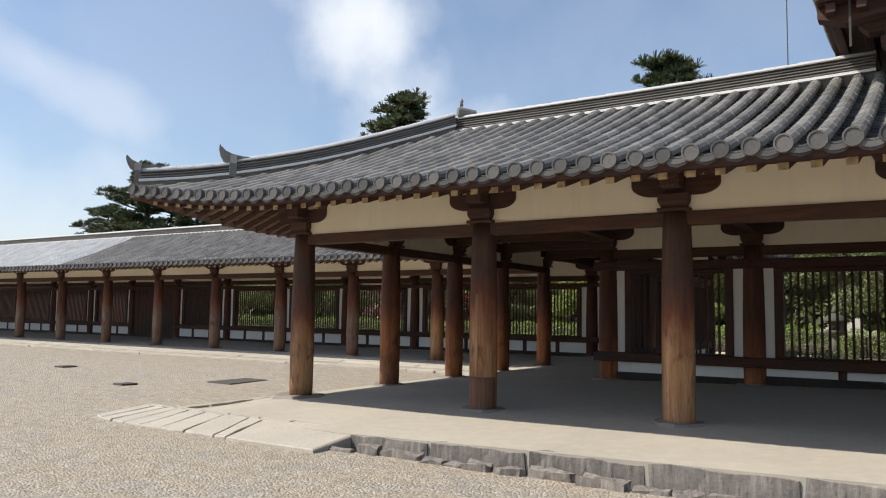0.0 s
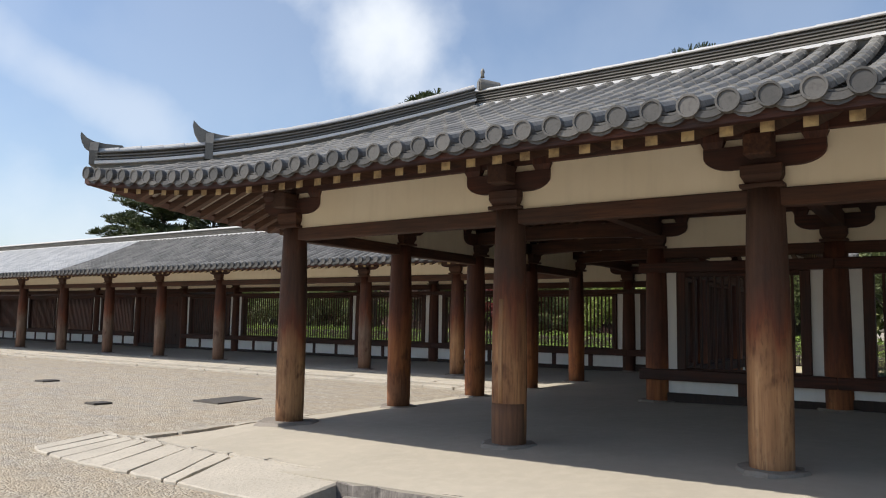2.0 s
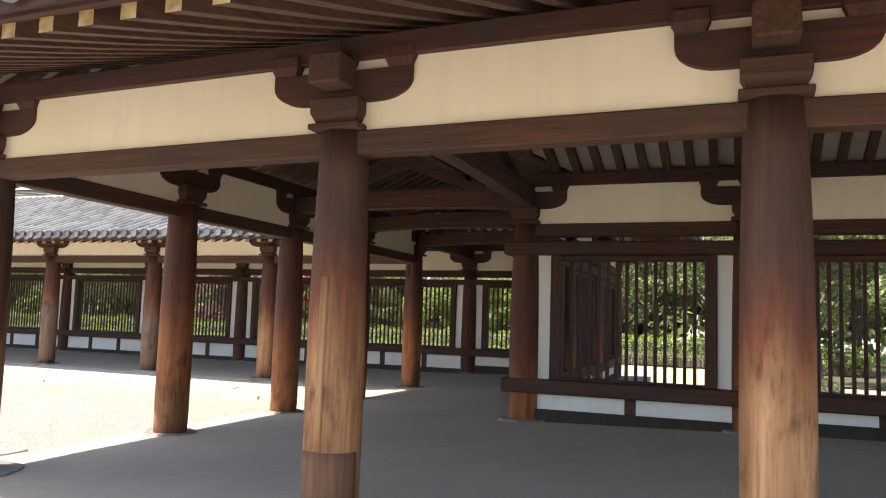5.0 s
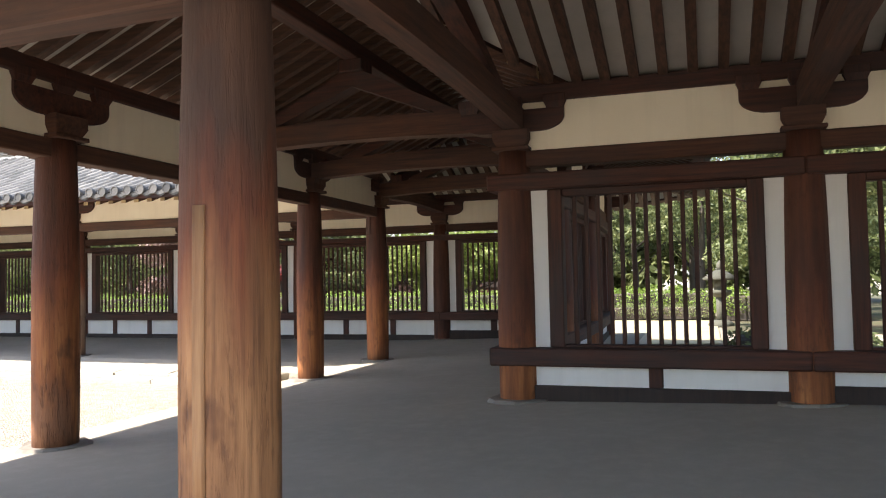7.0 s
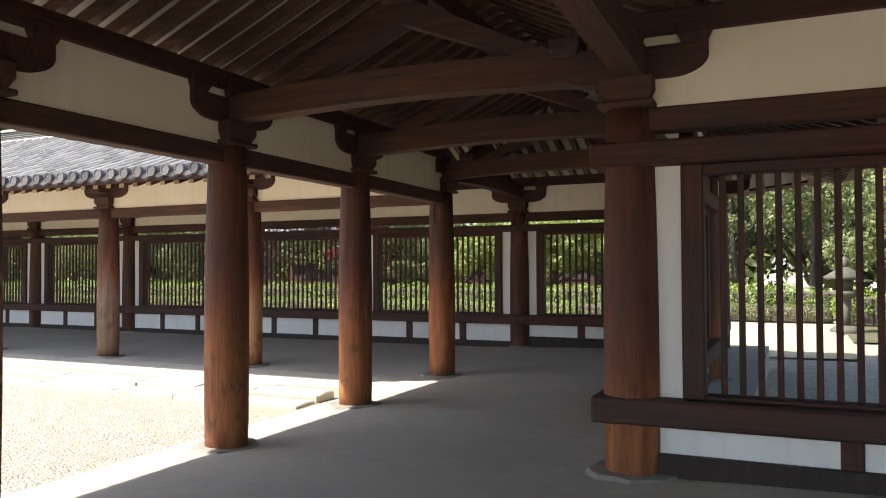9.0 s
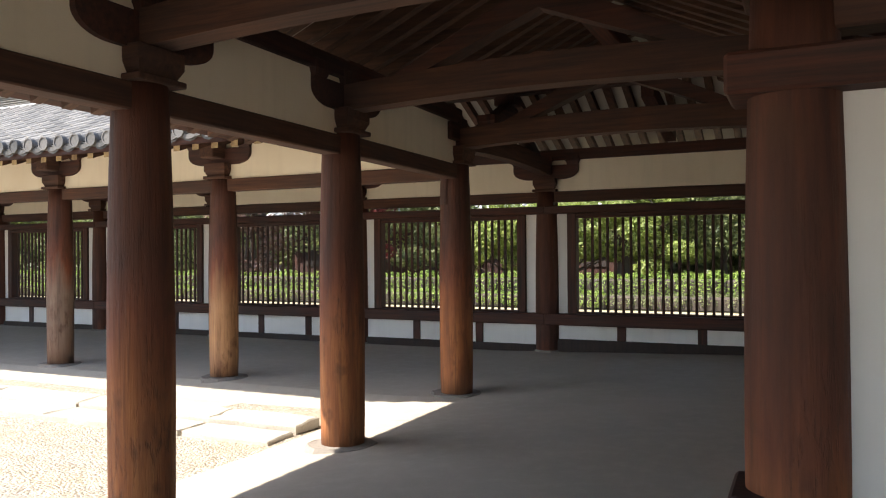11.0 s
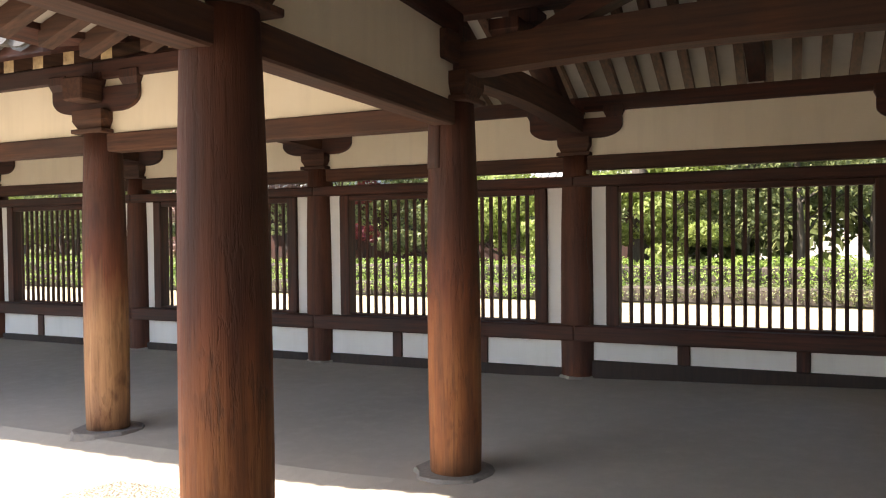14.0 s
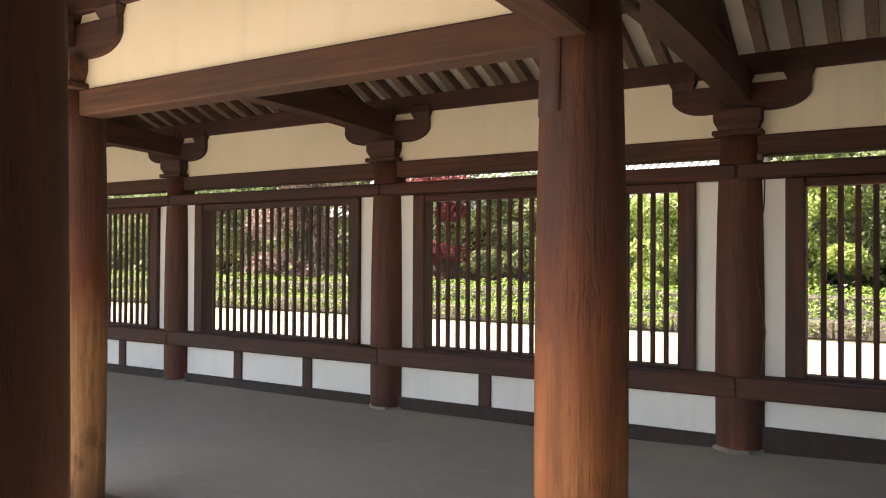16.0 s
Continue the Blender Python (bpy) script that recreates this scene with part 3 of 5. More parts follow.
for x0, x1 in zip(A_FRONT, A_FRONT[1:]):
    upper_bay((x0, FRONT_Y.get(x0, AY0)), (x1, FRONT_Y.get(x1, AY0)), -1)
for x0, x1 in zip(A_BACK, A_BACK[1:]):
    upper_bay((x0, AY1), (x1, AY1), 1)
    lattice_bay((x0, AY1), (x1, AY1), -1, 1, 0.17, 0.225 if x0 == CX1 else 0)
row = [(A_FRONT[0], FRONT_Y[A_FRONT[0]])] + [(AX0 + SHIFT.get(y, 0), y) for y in C_LEFT] + [(B_X[0], BY0)]
for p, q in zip(row, row[1:]):
    upper_bay(p, q, -1)
ys = [AY1] + C_RIGHT + [BY1]
for y0, y1 in zip(ys, ys[1:]):
    far_x = CXB if y1 == BY1 else CX1
    upper_bay((CX1, y0), (far_x, y1), 1)
    lattice_bay((CX1, y0), (far_x, y1), 1, 1)
for x0, x1 in zip(B_X, B_X[1:]):
    upper_bay((x1, BY0), (x0, BY0), -1)
def door_bay(x0, x1, y):
    """Two plank doors, shut, between posts."""
    n = x1 - x0
    d = thing("door_1", (x0, y, 0), 0, "shut pair of dark red-brown plank doors", "door", kind="structure")
    part("sill_beam", box(0, n, -0.09, 0.09, 0.1, 0.36, 0.01), BLACK, d)
    part("lintel", box(0, n, -0.172, 0.172, 2.185, 2.335, 0.012), WOOD["x"], d)
    for a in (0.14, n - 0.14 - 0.3):
        part("side_panel", box(a, a + 0.3, -0.05, 0.05, 0.36, 2.185, 0.006), WOOD["z"], d)
    k = 8
    w = (n - 0.9) / k
    for i in range(k):
        part("plank", box(0.45 + i * w, 0.45 + (i + 1) * w - 0.006, -0.04, 0.04, 0.365, 2.18, 0.006), WOOD["z"], d)
    for z in (0.7, 1.9):
        part("batten", box(0.47, n - 0.47, -0.075, -0.042, z - 0.05, z + 0.05, 0.006), WOOD["x"], d)


for x0, x1 in zip([CXB] + B_X, B_X):
    upper_bay((x1, BY1), (x0, BY1), 1)
    if x0 == -26.05:
        door_bay(x1, x0, BY1)
        continue
    lattice_bay((x1, BY1), (x0, BY1), -1, 2, 0.17, 0, 0.22 if x0 == CXB else 0, 2.295)


# ---- cross beams, braces and ridge timbers ----
def truss(p, q, ridge_z):
    """A rainbow beam from p to q with two leaning struts up to the ridge purlin."""
    p, q = Vector(p), Vector(q)
    run = q - p
    n = run.length
    turn = math.degrees(math.atan2(run.y, run.x))
    t = thing("roof_truss", (*p, 0), turn, "dark timber cross beam with two leaning braces", "beam", "roof trusses")
    ax = "x" if abs(run.x) > abs(run.y) else "y"
    k = 12
    lo = [(n * i / k, 2.735 + 0.05 * math.sin(math.pi * i / k)) for i in range(k + 1)]
    hi = [(n * i / k, 2.935 + 0.07 * math.sin(math.pi * i / k)) for i in range(k, -1, -1)]
    part("cross_beam", prism(lo + hi, -0.085, 0.085), GREYED[ax], t)
    h = ridge_z
    for s in (-1, 1):
        x0, x1 = n / 2 + s * n * 0.37, n / 2
        out = [(x0 - s * 0.02, 2.95), (x0 - s * 0.30, 2.97), (x1, h - 0.20), (x1, h)]
        part("brace", prism(out, -0.075, 0.075), WOOD[ax], t)
    part("ridge_block", box(n / 2 - 0.13, n / 2 + 0.13, -0.13, 0.13, h - 0.06, h + 0.06, 0.01), WOOD["z"], t)


RIDGE_Z = 3.52
for x0, x1 in zip(A_FRONT[1:], A_BACK):
    truss(((x0 + x1) / 2, AY0), ((x0 + x1) / 2, AY1), RIDGE_Z)
for y in [AY1 + 0.03] + C_RIGHT:
    truss((AX0, y), (CX1, y), RIDGE_Z)
for x in B_X:
    truss((x, BY0), (x, BY1), RIDGE_Z)
beams = thing("ridge_timbers", label="dark timber ridge purlins inside the corridor roof", category="beam", kind="structure")
for p, q in (((RIDGE_C, RIDGE_A), (8, RIDGE_A)), ((RIDGE_C, RIDGE_A), (RIDGE_C, RIDGE_B)), ((-46, RIDGE_B), (RIDGE_C, RIDGE_B))):
    part("ridge_purlin", bar(p, q, 0.085, RIDGE_Z + 0.06, RIDGE_Z + 0.22, 0.01), WOOD["x" if p[1] == q[1] else "y"], beams)


def valley_strut():
    """The sloping timber from the meeting of two ridges down to the middle of the end wall."""
    t = thing("sloping_beam", (RIDGE_C, 0, 0), 0, "dark timber beam sloping down to the end wall", "beam")
    bm = bmesh.new()
    pts = [(RIDGE_B, 3.60), (RIDGE_B, 3.42), (BY1 - 0.02, 3.12), (BY1 - 0.02, 3.30)]
    a, b = [[bm.verts.new((x, y, z)) for y, z in pts] for x in (-0.075, 0.075)]
    bm.faces.new(a)
    bm.faces.new(b[::-1])
    for i in range(4):
        j = (i + 1) % 4
        bm.faces.new((a[j], a[i], b[i], b[j]))
    bmesh.ops.recalc_face_normals(bm, faces=bm.faces)
    part("beam", bm, WOOD["y"], t)


valley_strut()

# ---- roofs ----
EAVE_Z, RISE, EXTRA = 2.81, 1.40, 0.16
CORNERS = ((EAVE_C, EAVE_A), (EAVE_C2, EAVE_B2))


def swell(x, y):
    """How far the eave turns up towards its outer corners."""
    s = 0
    for cx, cy in CORNERS:
        d = math.hypot(x - cx, y - cy)
        s += 0.29 * max(0, 1 - d / 3.4) ** 2
    return s


class Slope:
    """One plane of roof: u runs along the eave, v up from it."""

    def __init__(self, name, axis, eave, sign, depth, u0, u1, limit):
        self.name, self.axis, self.eave, self.sign, self.depth, self.u0, self.u1, self.limit = name, axis, eave, sign, depth, u0, u1, limit

    def over(self, u, v, lift=0.0):
        """The tiled face, which over the near wing climbs steeper than the rafters below it."""
        x, y, z = self.at(u, v, lift)
        return (x, y, z + EXTRA * v / self.depth * min(max((16.5 - y) / 3.0, 0), 1))

    def at(self, u, v, lift=0.0):
        s = v / self.depth
        x, y = (u, self.eave + self.sign * v) if self.axis == "x" else (self.eave + self.sign * v, u)
        if self.name == "near_front":  # this eave runs out and down a little towards its far end
            out = max(0, x + 8.6) * (1 - s)
            y, lift = y - 0.05 * out, lift - 0.011 * out
        return (x, y, EAVE_Z + RISE * (0.82 * s + 0.18 * s * s) + swell(x, y) + lift)

    def side(self):
        return (1, 0, 0) if self.axis == "x" else (0, 1, 0)


def clamp_pair(a, b, d):
    return max(0, a), min(d, b)


DA, DC, DB = RIDGE_A - EAVE_A, RIDGE_C - EAVE_C, RIDGE_B - EAVE_B
SLOPES = [
    Slope("near_front", "x", EAVE_A, 1, DA, EAVE_C + 0.06, 6.9, lambda u: (0, DA if u > RIDGE_C else (u - EAVE_C) / DC * DA)),
    Slope("near_back", "x", EAVE_A2, -1, DA, RIDGE_C + 0.1, 6.9, lambda u: (0 if u > EAVE_C2 else (EAVE_C2 - u) / DC * DA, DA)),
    Slope("middle_left", "y", EAVE_C, 1, DC, EAVE_A + 0.06, RIDGE_B, lambda u: (max(0, (u - EAVE_B) / DB * DC), DC if u > RIDGE_A else (u - EAVE_A) / DA * DC)),
    Slope("middle_right", "y", EAVE_C2, -1, DC, RIDGE_A + 0.1, EAVE_B2 - 0.06, lambda u: (0 if u > EAVE_A2 else (EAVE_A2 - u) / DA * DC, DC if u < RIDGE_B else (EAVE_B2 - u) / DB * DC)),
    Slope("far_front", "x", EAVE_B, 1, DB, -46.0, RIDGE_C - 0.05, lambda u: (max(0, (u - EAVE_C) / DC * DB), DB)),
    Slope("far_back", "x", EAVE_B2, -1, DB, -46.0, EAVE_C2 - 0.06, lambda u: (0, DB if u < RIDGE_C else (EAVE_C2 - u) / DC * DB)),
]
PITCH, TILE_LEN, TILE_R = 0.24, 0.31, 0.073


def cover_tile(s, u, v0, v1, verts, faces, seg=6):
    """A half-round cover tile from v0 up to v1, wider at its lower end."""
    d = Vector(s.side())
    base = len(verts)
    for v, r, up in ((v0, TILE_R * 1.03, 0.006), (v1, TILE_R * 0.97, 0.0)):
        c = Vector(s.over(u, v, 0.046 + up))
        for i in range(seg + 1):
            a = math.pi * i / seg
            verts.append(tuple(c + d * (r * math.cos(a)) + Vector((0, 0, 1)) * (r * math.sin(a) * 1.08 - 0.03)))
    k = seg + 1
    for i in range(seg):
        faces.append((base + i, base + i + 1, base + k + i + 1, base + k + i))
    faces.append(tuple(base + i for i in range(seg, -1, -1)))


def pan_strip(s, u, v0, v1, verts, faces):
    """The hollow pan tiles between two cover rows, each lapping the one below."""
    d = Vector(s.side())
    step = 0.15
    k = max(1, int((v1 - v0) / step))
    for j in range(k):
        a, b = v0 + (v1 - v0) * j / k, v0 + (v1 - v0) * (j + 1) / k
        base = len(verts)
        for v, up in ((a, 0.022), (b, 0.0), (a, -0.01)):
            c = Vector(s.over(u, v, up))
            for i in range(5):
                w = (i / 4 - 0.5) * PITCH
                verts.append(tuple(c + d * w + Vector((0, 0, 0.065 * (2 * w / PITCH) ** 2 - 0.068))))
        for i in range(4):
            faces.append((base + i, base + i + 1, base + 6 + i, base + 5 + i))
            faces.append((base + 10 + i, base + 11 + i, base + 1 + i, base + i))


def end_disc_mesh():
    """The round end tile of a cover row, with a raised rim."""
    bm = bmesh.new()
    n = 16
    prof = ((0.0, -0.006), (0.058, -0.006), (0.061, -0.014), (0.075, -0.014), (0.077, 0.04))
    rings = []
    for r, y in prof[1:]:
        rings.append([bm.verts.new((r * math.cos(2 * math.pi * i / n), y, r * math.sin(2 * math.pi * i / n))) for i in range(n)])
    bm.faces.new(rings[0])
    for a, b in zip(rings, rings[1:]):
        for i in range(n):
            bm.faces.new((a[i], a[(i + 1) % n], b[(i + 1) % n], b[i]))
    bm.faces.new(list(reversed(rings[-1])))
    bmesh.ops.recalc_face_normals(bm, faces=bm.faces)
    me = bpy.data.meshes.new("end_tile")
    bm.to_mesh(me)
    bm.free()
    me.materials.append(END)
    return me


def lip_mesh():
    """The curved lip of an eave pan tile."""
    bm = bmesh.new()
    n = 8
    for layer, (dy, dz) in enumerate(((0.0, 0.0), (0.012, 0.022))):
        top, bot = [], []
        for i in range(n + 1):
            w = (i / n - 0.5) * (PITCH - 0.07)
            z = 0.045 * (2 * w / PITCH) ** 2 + dz
            top.append((w, z))
            bot.append((w, z - (0.045 if layer == 0 else 0.016)))
        prism(top + bot[::-1], dy - 0.01, dy + 0.03, bm)
    me = bpy.data.meshes.new("eave_lip")
    bm.to_mesh(me)
    bm.free()
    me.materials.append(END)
    return me


DISC, LIP = end_disc_mesh(), lip_mesh()
FACE_TURN = {("x", 1): 0, ("x", -1): 180, ("y", 1): -90, ("y", -1): 90}


def roof(s):
    root = thing("roof_" + s.name, label="grey clay tile roof of round cover rows and pan tiles", category="roof", kind="structure")
    n = int((s.u1 - s.u0) / PITCH)
    cv, cf, pv, pf, nv, nf = [], [], [], [], [], []
    d = Vector(s.side())
    turn = FACE_TURN[(s.axis, s.sign)]
    for i in range(n):
        u = s.u0 + PITCH * (i + 0.5)
        v0, v1 = clamp_pair(*s.limit(u), s.depth)
        if v1 - v0 > 0.1:
            k = max(1, round((v1 - v0) / TILE_LEN))
            near = s.name == "near_front" and u > -9.7 and u < -0.2
            for j in range(k):
                a, b = v0 + (v1 - v0) * j / k, v0 + (v1 - v0) * (j + 1) / k
                if near and j < 7:
                    tv, tf = [], []
                    cover_tile(s, u, a, b + 0.02, tv, tf)
                    mesh_part("cover_tile", tv, tf, TILE, root, smooth=False)
                else:
                    new_tile = s.name == "far_front" and u < -26.6
                    cover_tile(s, u, a, b + 0.02, *((nv, nf) if new_tile else (cv, cf)))
        g = u + PITCH / 2
        w0, w1 = clamp_pair(*s.limit(g), s.depth)
        if w1 - w0 > 0.05:
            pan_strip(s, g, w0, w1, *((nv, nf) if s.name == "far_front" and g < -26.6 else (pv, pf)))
        if v0 == 0 and v1 > 0.02:
            o = new("end_tile", DISC)
            o.parent = root
            o.matrix_basis = pose(*s.at(u, -0.02, 0.045), 0, 0, turn)
        if w0 == 0 and w1 > 0.02:
            o = new("eave_lip", LIP)
            o.parent = root
            o.matrix_basis = pose(*s.at(g, -0.005, -0.005), 0, 0, turn)
    tagged(mesh_part("cover_tiles", cv, cf, TILES, root), kind="stuff")
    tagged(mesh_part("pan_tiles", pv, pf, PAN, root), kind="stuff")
    if nv:
        tagged(mesh_part("renewed_tiles", nv, nf, PALE, root, "pale renewed tiles"), kind="stuff")

    def strip(a, b, w, top, deep, name, material, extra=""):
        """A board along the eave between v=a and v=b."""
        vs, fs = [], []
        m = max(2, int((s.u1 - s.u0) / 0.3))
        for i in range(m + 1):
            u = s.u0 + (s.u1 - s.u0) * i / m
            lo, hi = clamp_pair(*s.limit(u), s.depth)
            aa, bb = min(max(a, lo), hi), min(max(b, lo), hi)
            for v, z in ((aa, top), (bb, top), (bb, top - deep), (aa, top - deep)):
                vs.append(s.at(u, v, z))
        for i in range(m):
            for q in range(4):
                r = (q + 1) % 4
                fs.append((4 * i + q, 4 * i + r, 4 * i + 4 + r, 4 * i + 4 + q))
        return mesh_part(name, vs, fs, material, root, extra)

    strip(0.03, 0.10, 0, -0.03, 0.07, "eave_board", WOOD[s.axis], "dark red eave board")
    strip(0.08, 0.19, 0, -0.06, 0.06, "fascia", WOOD[s.axis])
    # boards above the rafters, plastered below in white dimmed for the roof's shade
    vs, fs = [], []
    m = max(2, int((s.u1 - s.u0) / 0.25))
    q = 9
    for i in range(m + 1):
        u = s.u0 + (s.u1 - s.u0) * i / m
        lo, hi = clamp_pair(*s.limit(u), s.depth)
        hi = max(hi, lo)
        for j in range(q + 1):
            v = lo + (hi - lo) * j / q
            vs.append(s.at(u, max(v, min(0.15, hi)), -0.085))
    for i in range(m):
        for j in range(q):
            fs.append((i * (q + 1) + j, i * (q + 1) + j + 1, (i + 1) * (q + 1) + j + 1, (i + 1) * (q + 1) + j))
    mesh_part("soffit", vs, fs, SOFFIT_DIM, root, "white plaster between the rafters, toned darker for the dim roof space", smooth=True)
    # rafters
    rp = 0.245
    for i in range(int((s.u1 - s.u0) / rp)):
        u = s.u0 + rp * (i + 0.6)
        lo, hi = clamp_pair(*s.limit(u), s.depth)
        lo = max(lo, 0.17)
        if hi - lo < 0.25:
            continue
        vs, fs = [], []
        k = 5
        for j in range(k + 1):
            v = lo + (hi - lo) * j / k
            for w, z in ((-0.042, -0.09), (0.042, -0.09), (0.042, -0.19), (-0.042, -0.19)):
                c = Vector(s.at(u, v, z)) + d * w
                vs.append(tuple(c))
        for j in range(k):
            for e in range(4):
                g = (e + 1) % 4
                fs.append((4 * j + e, 4 * j + g, 4 * j + 4 + g, 4 * j + 4 + e))
        fs += [(3, 2, 1, 0), tuple(4 * k + e for e in range(4))]
        mesh_part("rafter", vs, fs, RAFTER[0 if s.axis == "y" else 1], root)
    return root


def rafter_mat(axis):
    """Stained rafters; the sawn ends keep a rest of yellow paint."""
    k = Mat("rafter_" + axis, 0.75)
    sc = [14.0, 14.0, 14.0]
    sc["xyz".index(axis)] = 0.7
    grain = k.noise(k.where(tuple(sc), world=True), 2.2, 6)
    base = k.ramp(grain, ((0.3, (0.035, 0.018, 0.012)), (0.75, (0.13, 0.06, 0.035))))
    nrm = k.nt.nodes.new("ShaderNodeSeparateXYZ")
    geo = k.nt.nodes.new("ShaderNodeNewGeometry")
    k.link(geo.outputs["True Normal"], nrm.inputs[0])
    face = k.math("GREATER_THAN", k.math("ABSOLUTE", nrm.outputs["XY".index(axis.upper())]), 0.8)
    paint = k.ramp(k.noise(k.where(world=True), 9, 4), ((0.3, (0.14, 0.09, 0.05)), (0.62, (0.55, 0.40, 0.20))))
    k.colour(k.mix(face, base, paint))
    k.bump(grain, 0.3, 0.006)
    return k.mat


RAFTER = (rafter_mat("x"), rafter_mat("y"))
for s in SLOPES:
    roof(s)


def ridge(name, pts, layers, width, label, cap=0.075):
    """A ridge of stacked flat tiles with a round cap along a line of points."""
    root = thing(name, label=label, category="roof ridge", kind="structure")
    pts = [Vector(p) for p in pts]

    def sweep(half, z0, z1, part_name, material, extra=""):
        vs, fs = [], []
        for i, p in enumerate(pts):
            a, b = pts[max(0, i - 1)], pts[min(len(pts) - 1, i + 1)]
            w = Vector((-(b - a).y, (b - a).x, 0)).normalized() * half
            for sgn, z in ((-1, z0), (1, z0), (1, z1), (-1, z1)):
                vs.append(tuple(p + w * sgn + Vector((0, 0, z))))
        for i in range(len(pts) - 1):
            for e in range(4):
                g = (e + 1) % 4
                fs.append((4 * i + e, 4 * i + g, 4 * i + 4 + g, 4 * i + 4 + e))
        k = 4 * (len(pts) - 1)
        fs += [(3, 2, 1, 0), (k, k + 1, k + 2, k + 3)]
        mesh_part(part_name, vs, fs, material, root, extra)

    sweep(width * 0.5 - 0.02, -0.22, 0.0, "tile_core", TILE)
    sweep(width * 0.5 + 0.04, -0.012, 0.024, "mortar_line", WHITE, "thin pale mortar line")
    z = 0.022
    for i in range(layers):
        sweep(width * 0.5 - 0.035, z, z + 0.024, "tile_core", TILE)
        sweep(width * 0.5 + (0.012 if i < layers - 1 else 0.03), z + 0.024, z + 0.038, "flat_tile", TILE)
        z += 0.038
    for a, b in zip(pts, pts[1:]):
        n = max(1, round((b - a).length / 0.33))
        for i in range(n):
            p, q = a.lerp(b, i / n), a.lerp(b, (i + 1) / n)
            vs, fs = [], []
            w = Vector((-(q - p).y, (q - p).x, 0)).normalized()
            for c, r in ((p, cap * 1.05), (q, cap * 0.95)):
                for e in range(8):
                    t = math.pi * e / 7
                    vs.append(tuple(c + w * (r * math.cos(t)) + Vector((0, 0, z + r * math.sin(t)))))
            for e in range(7):
                fs.append((e, e + 1, 9 + e, 8 + e))
            fs += [tuple(range(7, -1, -1)), tuple(range(8, 16))]
            # grey caps coloured pale to carry the sun's gloss along the ridge
            mesh_part("ridge_cap", vs, fs, PALE, root)
    return root, z


TOP = EAVE_Z + RISE
TOP_A = TOP + EXTRA


def line(p, q, n, sag=0.0):
    return [(p[0] + (q[0] - p[0]) * i / n, p[1] + (q[1] - p[1]) * i / n, p[2] + (q[2] - p[2]) * i / n - sag * math.sin(math.pi * i / n)) for i in range(n + 1)]


def hip_points(a, b, n=8):
    pts = []
    for i in range(n + 1):
        q = a + (b - a) * i / n
        x, y = RIDGE_C + (EAVE_C - RIDGE_C) * q, RIDGE_A + (EAVE_A - RIDGE_A) * q
        pts.append((x, y, SLOPES[0].over(x, y - EAVE_A)[2] + 0.12))
    return pts


def demon_tile(at, turn, size):
    """A ridge-end tile: a shield below an upswept horn."""
    t = thing("ridge_end_tile", at, turn, "dark grey clay ridge-end tile with an upswept tip", "roof tile", "ridge-end tiles")
    w, h = 0.15 * size, 0.34 * size
    shield = [(-w, -0.04), (w, -0.04), (w * 1.08, h * 0.5), (w * 0.6, h * 0.92), (0, h), (-w * 0.6, h * 0.92), (-w * 1.08, h * 0.5)]
    part("shield", prism(shield, -0.045, 0.05), TILE, t, "pale worn shield tile")
    k = size
    out = [(0.42, 0.30), (0.15, 0.31), (-0.02, 0.34), (-0.12, 0.39), (-0.21, 0.48), (-0.22, 0.41), (-0.20, 0.32), (-0.15, 0.22), (-0.05, 0.16), (0.42, 0.17)]
    bm = bmesh.new()
    n = len(out)
    a = [bm.verts.new((-0.055 * k * (1 if z < 0.5 else 0.5), y * k, z * k)) for y, z in out]
    b = [bm.verts.new((0.055 * k * (1 if z < 0.5 else 0.35), y * k, z * k)) for y, z in out]
    bm.faces.new(a)
    bm.faces.new(list(reversed(b)))
    for i in range(n):
        j = (i + 1) % n
        bm.faces.new((a[j], a[i], b[i], b[j]))
    bmesh.ops.recalc_face_normals(bm, faces=bm.faces)
    part("horn", bm, TILE, t)
    return t


def ridge_finial(at, turn):
    """A round end tile on the ridge with a small knob on its rim."""
    t = thing("ridge_finial", at, turn, "round grey ridge-end tile with a small upright knob", "roof tile")
    bm = bmesh.new()
    n = 20
    for r0, y0, y1 in ((0.105, -0.05, 0.24), (0.08, -0.065, -0.04)):
        a = [bm.verts.new((r0 * math.cos(2 * math.pi * i / n), y0, 0.12 + r0 * math.sin(2 * math.pi * i / n))) for i in range(n)]
        b = [bm.verts.new((r0 * 0.9 * math.cos(2 * math.pi * i / n), y1, 0.09 + r0 * 0.9 * math.sin(2 * math.pi * i / n))) for i in range(n)]
        bm.faces.new(a)
        bm.faces.new(list(reversed(b)))
        for i in range(n):
            bm.faces.new((a[(i + 1) % n], a[i], b[i], b[(i + 1) % n]))
    bmesh.ops.recalc_face_normals(bm, faces=bm.faces)
    part("round_tile", bm, TILE, t)
    knob = lathe([(0.03, 0.24), (0.022, 0.29), (0.034, 0.32), (0.012, 0.37)], 10)
    part("knob", knob, TILE, t)
    part("saddle", box(-0.13, 0.13, -0.02, 0.34, -0.03, 0.03, 0.01), TILE, t)


